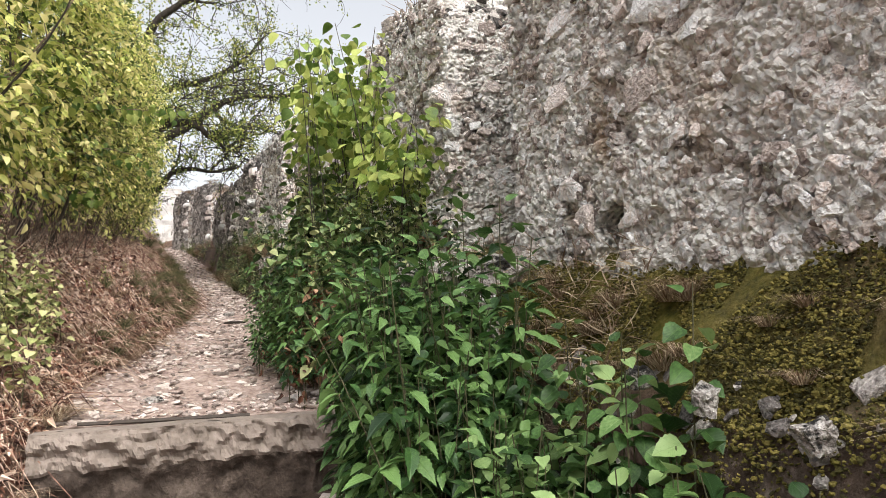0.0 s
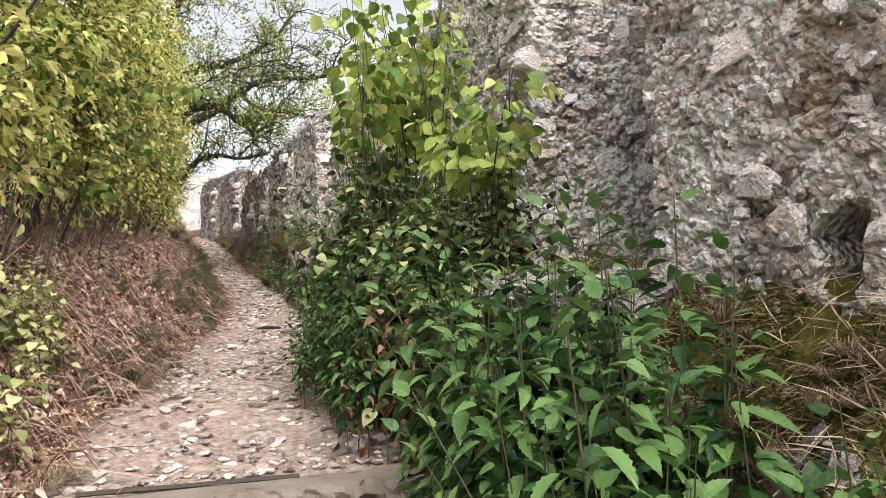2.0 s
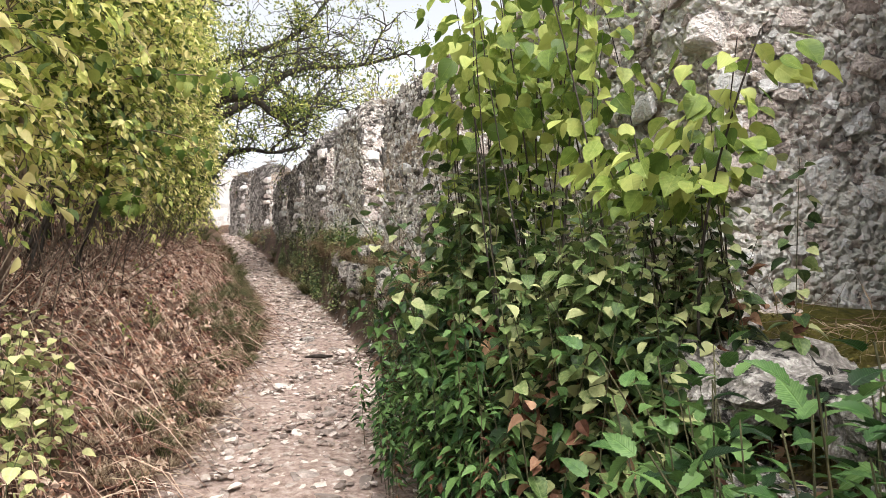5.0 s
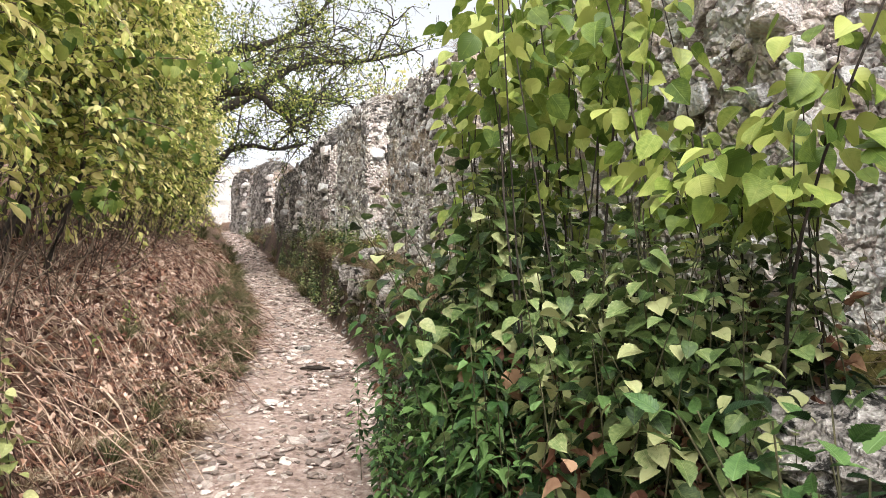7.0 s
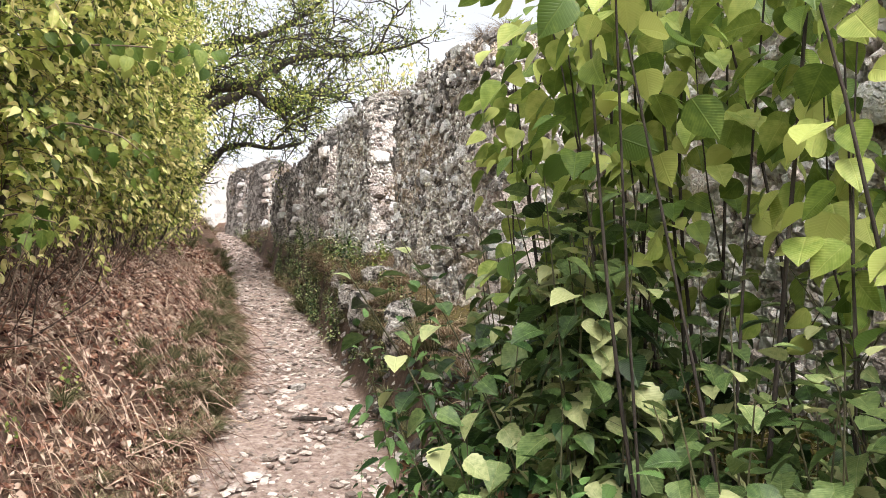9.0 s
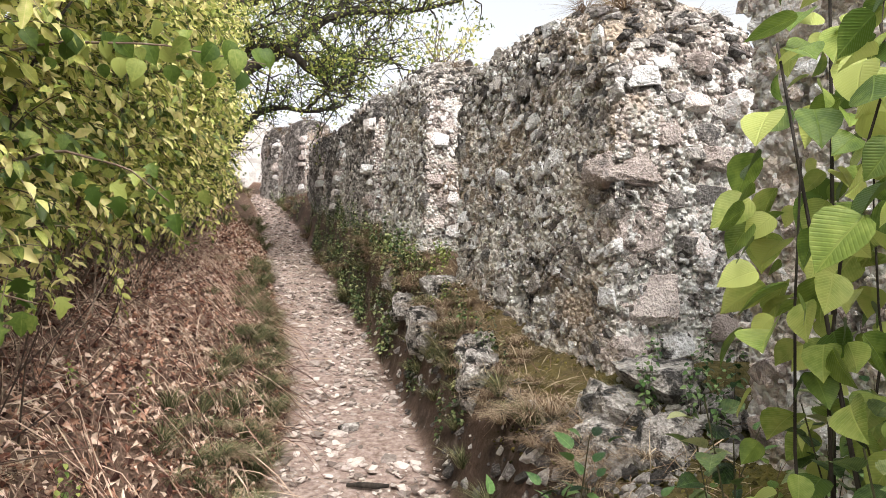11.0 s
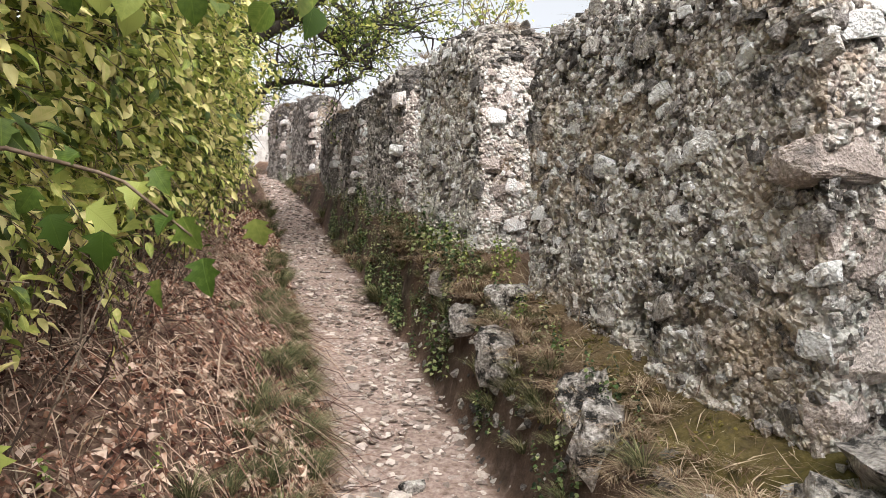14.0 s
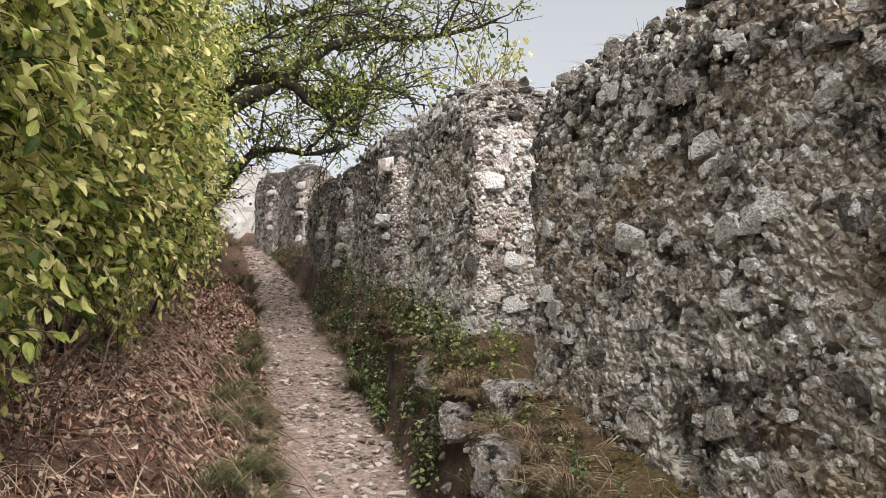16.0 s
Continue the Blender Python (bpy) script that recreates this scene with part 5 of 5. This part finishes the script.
def hanging_branch(points, count, size, label, mat, shape=FULL_LEAF):
    pts = np.array(points, float)
    whole = thing("overhanging_branch", tuple(pts[0]), label, "branch")
    ts = np.linspace(0, 1, 14)
    k = np.linspace(0, 1, len(pts))
    line = np.stack([np.interp(ts, k, pts[:, i]) for i in range(3)], -1)
    v, f = tube(line, 0.006 - 0.004 * ts, 5)
    part("twig", v, f, TWIG, whole, smooth=True)
    me = bpy.data.meshes.new("leaf")
    tv, tf = leaf_template(shape, 0.22, 0.25)
    me.from_pydata(tv.tolist(), [], tf)
    blade_attribute(me, tv[:, :2])
    me.materials.append(mat)
    me.shade_smooth()
    for _ in range(count):
        t = rng.uniform(0.15, 1.0)
        p = np.array([np.interp(t, ts, line[:, i]) for i in range(3)]) + rng.normal(0, 0.05, 3)
        d = np.array([[rng.normal(0, 0.5), rng.normal(0, 0.5), -1.0]])
        X, Y, Z = leaf_frames(d, np.array([[rng.normal(0, 0.6), -1.0, 0.3 + rng.normal(0, 0.4)]]))
        ob = new("leaf", me)
        ob.parent = whole
        m = Matrix((X[0], Y[0], Z[0])).transposed().to_4x4()
        ob.matrix_basis = Matrix.Translation(Vector(p) - whole.location) @ m @ Matrix.Scale(size * rng.uniform(0.7, 1.2), 4)


hanging_branch([(-1.1, 6.9, 2.72), (-0.6, 6.8, 2.85), (-0.3, 6.75, 2.85), (0.02, 6.75, 2.81)], 52, 0.062, "overhanging branch with large drooping green leaves", LEAF_HO)
hanging_branch([(-1.0, 6.95, 2.38), (-0.6, 6.85, 2.54), (-0.38, 6.8, 2.48), (-0.26, 6.78, 2.38)], 26, 0.058, "thin maple shoot with bright green lobed leaves", LEAF_HO, MAPLE_LEAF)
hanging_branch([(-1.0, 6.7, 2.0), (-0.72, 6.65, 2.12), (-0.56, 6.6, 2.08)], 18, 0.065, "thin maple shoot with bright green lobed leaves", LEAF_HO, MAPLE_LEAF)
hanging_branch([(-1.3, 5.8, 2.5), (-0.9, 5.85, 2.75), (-0.62, 5.95, 2.65)], 40, 0.085, "shoot with pale broad leaves at the hedge's edge", LEAF_HO)


# ---- the oak over the path ----
def oak():
    whole = thing("oak_tree", (-1.6, 15.5, ground_at(-1.6, 15.5)), "spreading oak tree with dark limbs arching over the path", "tree")
    base = np.array([-1.6, 15.5, ground_at(-1.6, 15.5) - 0.2])
    fork = np.array([-1.35, 15.4, 4.6])
    ts = np.linspace(0, 1, 10)
    trunk = base + (fork - base) * ts[:, None] + np.stack([0.08 * np.sin(ts * 4), 0.06 * np.cos(ts * 3), 0 * ts], -1)
    v, f = tube(trunk, 0.24 - 0.07 * ts, 12)
    part("trunk", v, f, BARK, whole, smooth=True)
    limbs = [
        [fork, (-0.7, 14.6, 4.85), (-0.41, 14.2, 5.12), (0.06, 14, 5.17), (0.38, 14, 4.94), (0.7, 14, 4.66), (0.98, 14, 4.55)],
        [fork, (-0.78, 15.1, 4.85), (-0.2, 15, 5.25), (0.49, 15, 5.73), (0.66, 15, 5.93), (1.2, 15, 6.12), (1.95, 15, 6.13), (2.53, 15, 6.33), (3.0, 15, 6.5)],
        [fork, (-1.15, 15.8, 6.05), (-0.43, 16, 6.51), (0.23, 16, 6.67), (0.9, 16, 7.05), (1.3, 16, 7.41), (1.7, 16, 7.98)],
        [(-1.5, 15.5, 3.6), (-0.95, 16.5, 4.0), (-0.64, 17, 4.45), (-0.35, 17, 4.93), (0.05, 17, 5.06), (0.76, 17, 4.98), (1.07, 17, 5.22)],
        [fork, (-1.1, 15.0, 6.2), (-0.6, 14.6, 7.3), (0.1, 14.3, 7.8), (0.9, 14.2, 8.1), (2.2, 14.4, 8.3)],
        [fork, (-1.6, 15.6, 6.4), (-1.7, 15.8, 8.0), (-1.2, 16, 9.2)],
        [(0.49, 15, 5.73), (0.9, 15.2, 5.5), (1.5, 15.3, 5.55), (2.1, 15.4, 5.35)],
    ]
    for n in range(6):
        p = np.array([np.array(q, float) for q in limbs[n]])
        k = np.linspace(0, 1, len(p))
        for _ in range(3):
            s = rng.uniform(0.25, 0.9)
            q = np.array([np.interp(s, k, p[:, i]) for i in range(3)])
            d = rng.normal(0, 0.7, 3) * [0.8, 0.6, 0.6] + [0.5, -0.1, 0.55]
            d /= np.linalg.norm(d)
            length = rng.uniform(0.8, 1.8)
            limbs.append([q, q + d * length * 0.33 + rng.normal(0, 0.1, 3), q + d * length * 0.66 + rng.normal(0, 0.14, 3), q + d * length + rng.normal(0, 0.18, 3)])
    spots, dense = [], [0.85, 0.65, 0.75, 0.2, 0.75, 0.9, 0.2] + [0.4] * 30
    for n, limb in enumerate(limbs):
        p = np.array([np.array(q, float) for q in limb])
        k = np.linspace(0, 1, len(p))
        t = np.linspace(0, 1, 26)
        line = np.stack([np.interp(t, k, p[:, i]) for i in range(3)], -1)
        for _ in range(2):
            line[1:-1] = 0.5 * line[1:-1] + 0.25 * (line[:-2] + line[2:])
        line += np.stack([[0.05 * noise.noise((n, i * 0.5, c)) for c in range(3)] for i in range(26)])
        r0 = 0.115 if n < 6 else 0.04 if n == 6 else 0.034
        v, f = tube(line, r0 * (1 - 0.88 * t), 8)
        part("limb", v, f, BARK, whole, smooth=True)
        pieces = []
        for _ in range(56 if n < 6 else 34 if n == 6 else 10):
            s = rng.uniform(0.12, 1.0)
            q = np.array([np.interp(s, t, line[:, i]) for i in range(3)])
            low = n in (0, 3)
            d = rng.normal(0, 1, 3) * [1.0, 0.9, 0.75] + [0.35, -0.1, 0.9 if low else 0.15]
            if low:
                d[2] = abs(d[2])
            d /= np.linalg.norm(d)
            length = rng.uniform(0.35, 1.25) * (0.6 if low else 1.0)
            pts = [q]
            for _ in range(6):
                d = d + rng.normal(0, 0.28, 3)
                d /= np.linalg.norm(d)
                pts.append(pts[-1] + d * length / 6)
            pieces.append(tube(pts, np.linspace(0.014, 0.003, 7), 4))
            for _ in range(4):
                i = rng.integers(2, 7)
                e = d + rng.normal(0, 0.8, 3)
                e /= np.linalg.norm(e)
                tip = pts[i] + e * rng.uniform(0.12, 0.4)
                pieces.append(tube([pts[i], (pts[i] + tip) / 2 + rng.normal(0, 0.02, 3), tip], [0.006, 0.0045, 0.0025], 3))
                if rng.random() < dense[n]:
                    for w in np.linspace(0.3, 1, 5):
                        for _ in range(3):
                            spots.append(pts[i] + (tip - pts[i]) * w + rng.normal(0, 0.06, 3))
        v, f = join(pieces)
        part("twig", v, f, BARK, whole)["kind"] = "stuff"
    for _ in range(170):
        c = np.array([rng.uniform(-2.8, -0.5), rng.uniform(13.5, 19), rng.uniform(4.4, 9.2)])
        spots += list(c + rng.normal(0, 0.22, (32, 3)))
    for _ in range(16):
        c = np.array([rng.uniform(-1.0, 1.1), rng.uniform(14.2, 18), rng.uniform(5.6, 6.8)])
        spots += list(c + rng.normal(0, 1, (34, 3)) * [0.26, 0.26, 0.13])
    for _ in range(26):
        c = np.array([rng.uniform(-0.9, 1.0), rng.uniform(14, 17), rng.uniform(5.0, 6.6)])
        spots += list(c + rng.normal(0, 1, (40, 3)) * [0.24, 0.24, 0.11])
    spots = np.array(spots)
    n = len(spots)
    v, f = leaves(spots, rng.normal(0, 1, (n, 3)) - [0, 0, 0.3], rng.uniform(0.035, 0.07, n), OVAL_LEAF)
    part("crown", v, f, LEAF_T, whole)["kind"] = "stuff"


oak()


def wall_top_shrub(x, y, z, label, count, height, leafy):
    whole = thing("wall_shrub", (x, y, z), label, "shrub")
    pieces, spots = [], []
    for _ in range(count):
        d = rng.normal(0, 0.6, 3) * [1, 1, 0.3] + [0, 0, 1]
        d /= np.linalg.norm(d)
        pts = [np.array([x, y, z - 0.05]) + rng.normal(0, 0.05, 3) * [1, 1, 0]]
        for _ in range(5):
            d = d + rng.normal(0, 0.2, 3)
            pts.append(pts[-1] + d / np.linalg.norm(d) * height / 5 * rng.uniform(0.7, 1.2))
        v, f = tube(pts, np.linspace(0.006, 0.0015, 6), 3)
        part("stem", v, f, TWIG, whole)
        spots += [pts[i] + rng.normal(0, 0.04, 3) for i in (2, 3, 4, 5) for _ in range(leafy)]
    if leafy:
        v, f = leaves(spots, rng.normal(0, 1, (len(spots), 3)), rng.uniform(0.03, 0.06, len(spots)), OVAL_LEAF)
        part("foliage", v, f, LEAF_Y, whole)["kind"] = "stuff"


wall_top_shrub(1.65, 11.4, 4.22, "small yellowing shrub growing on the wall's crest", 26, 0.55, 3)
wall_top_shrub(1.75, 5.6, 3.36, "dry wispy herb on the wall's crest", 22, 0.3, 0)
for x, y, z in [(1.6, 10.7, 3.95), (1.65, 11.0, 4.12), (1.6, 11.7, 4.22), (1.7, 9.0, 3.66), (1.6, 9.2, 3.6), (1.4, 12.9, 4.4), (1.3, 13.6, 4.42), (1.2, 15.4, 4.55), (1.0, 17.6, 4.7), (0.75, 20.6, 5.66), (0.6, 20.9, 5.7), (0.3, 22.2, 5.82)] + CREST[18:]:
    ob = new("crest_grass_tuft", DRY[rng.integers(3)])
    ob.location, ob.rotation_euler, ob.scale = (x, y, z), (0, 0, rng.uniform(0, 6)), (1.0, 1.0, 0.8)
    tagged(ob, "tuft of dry grass on the crest of the wall", "grass", "tufts on the wall")
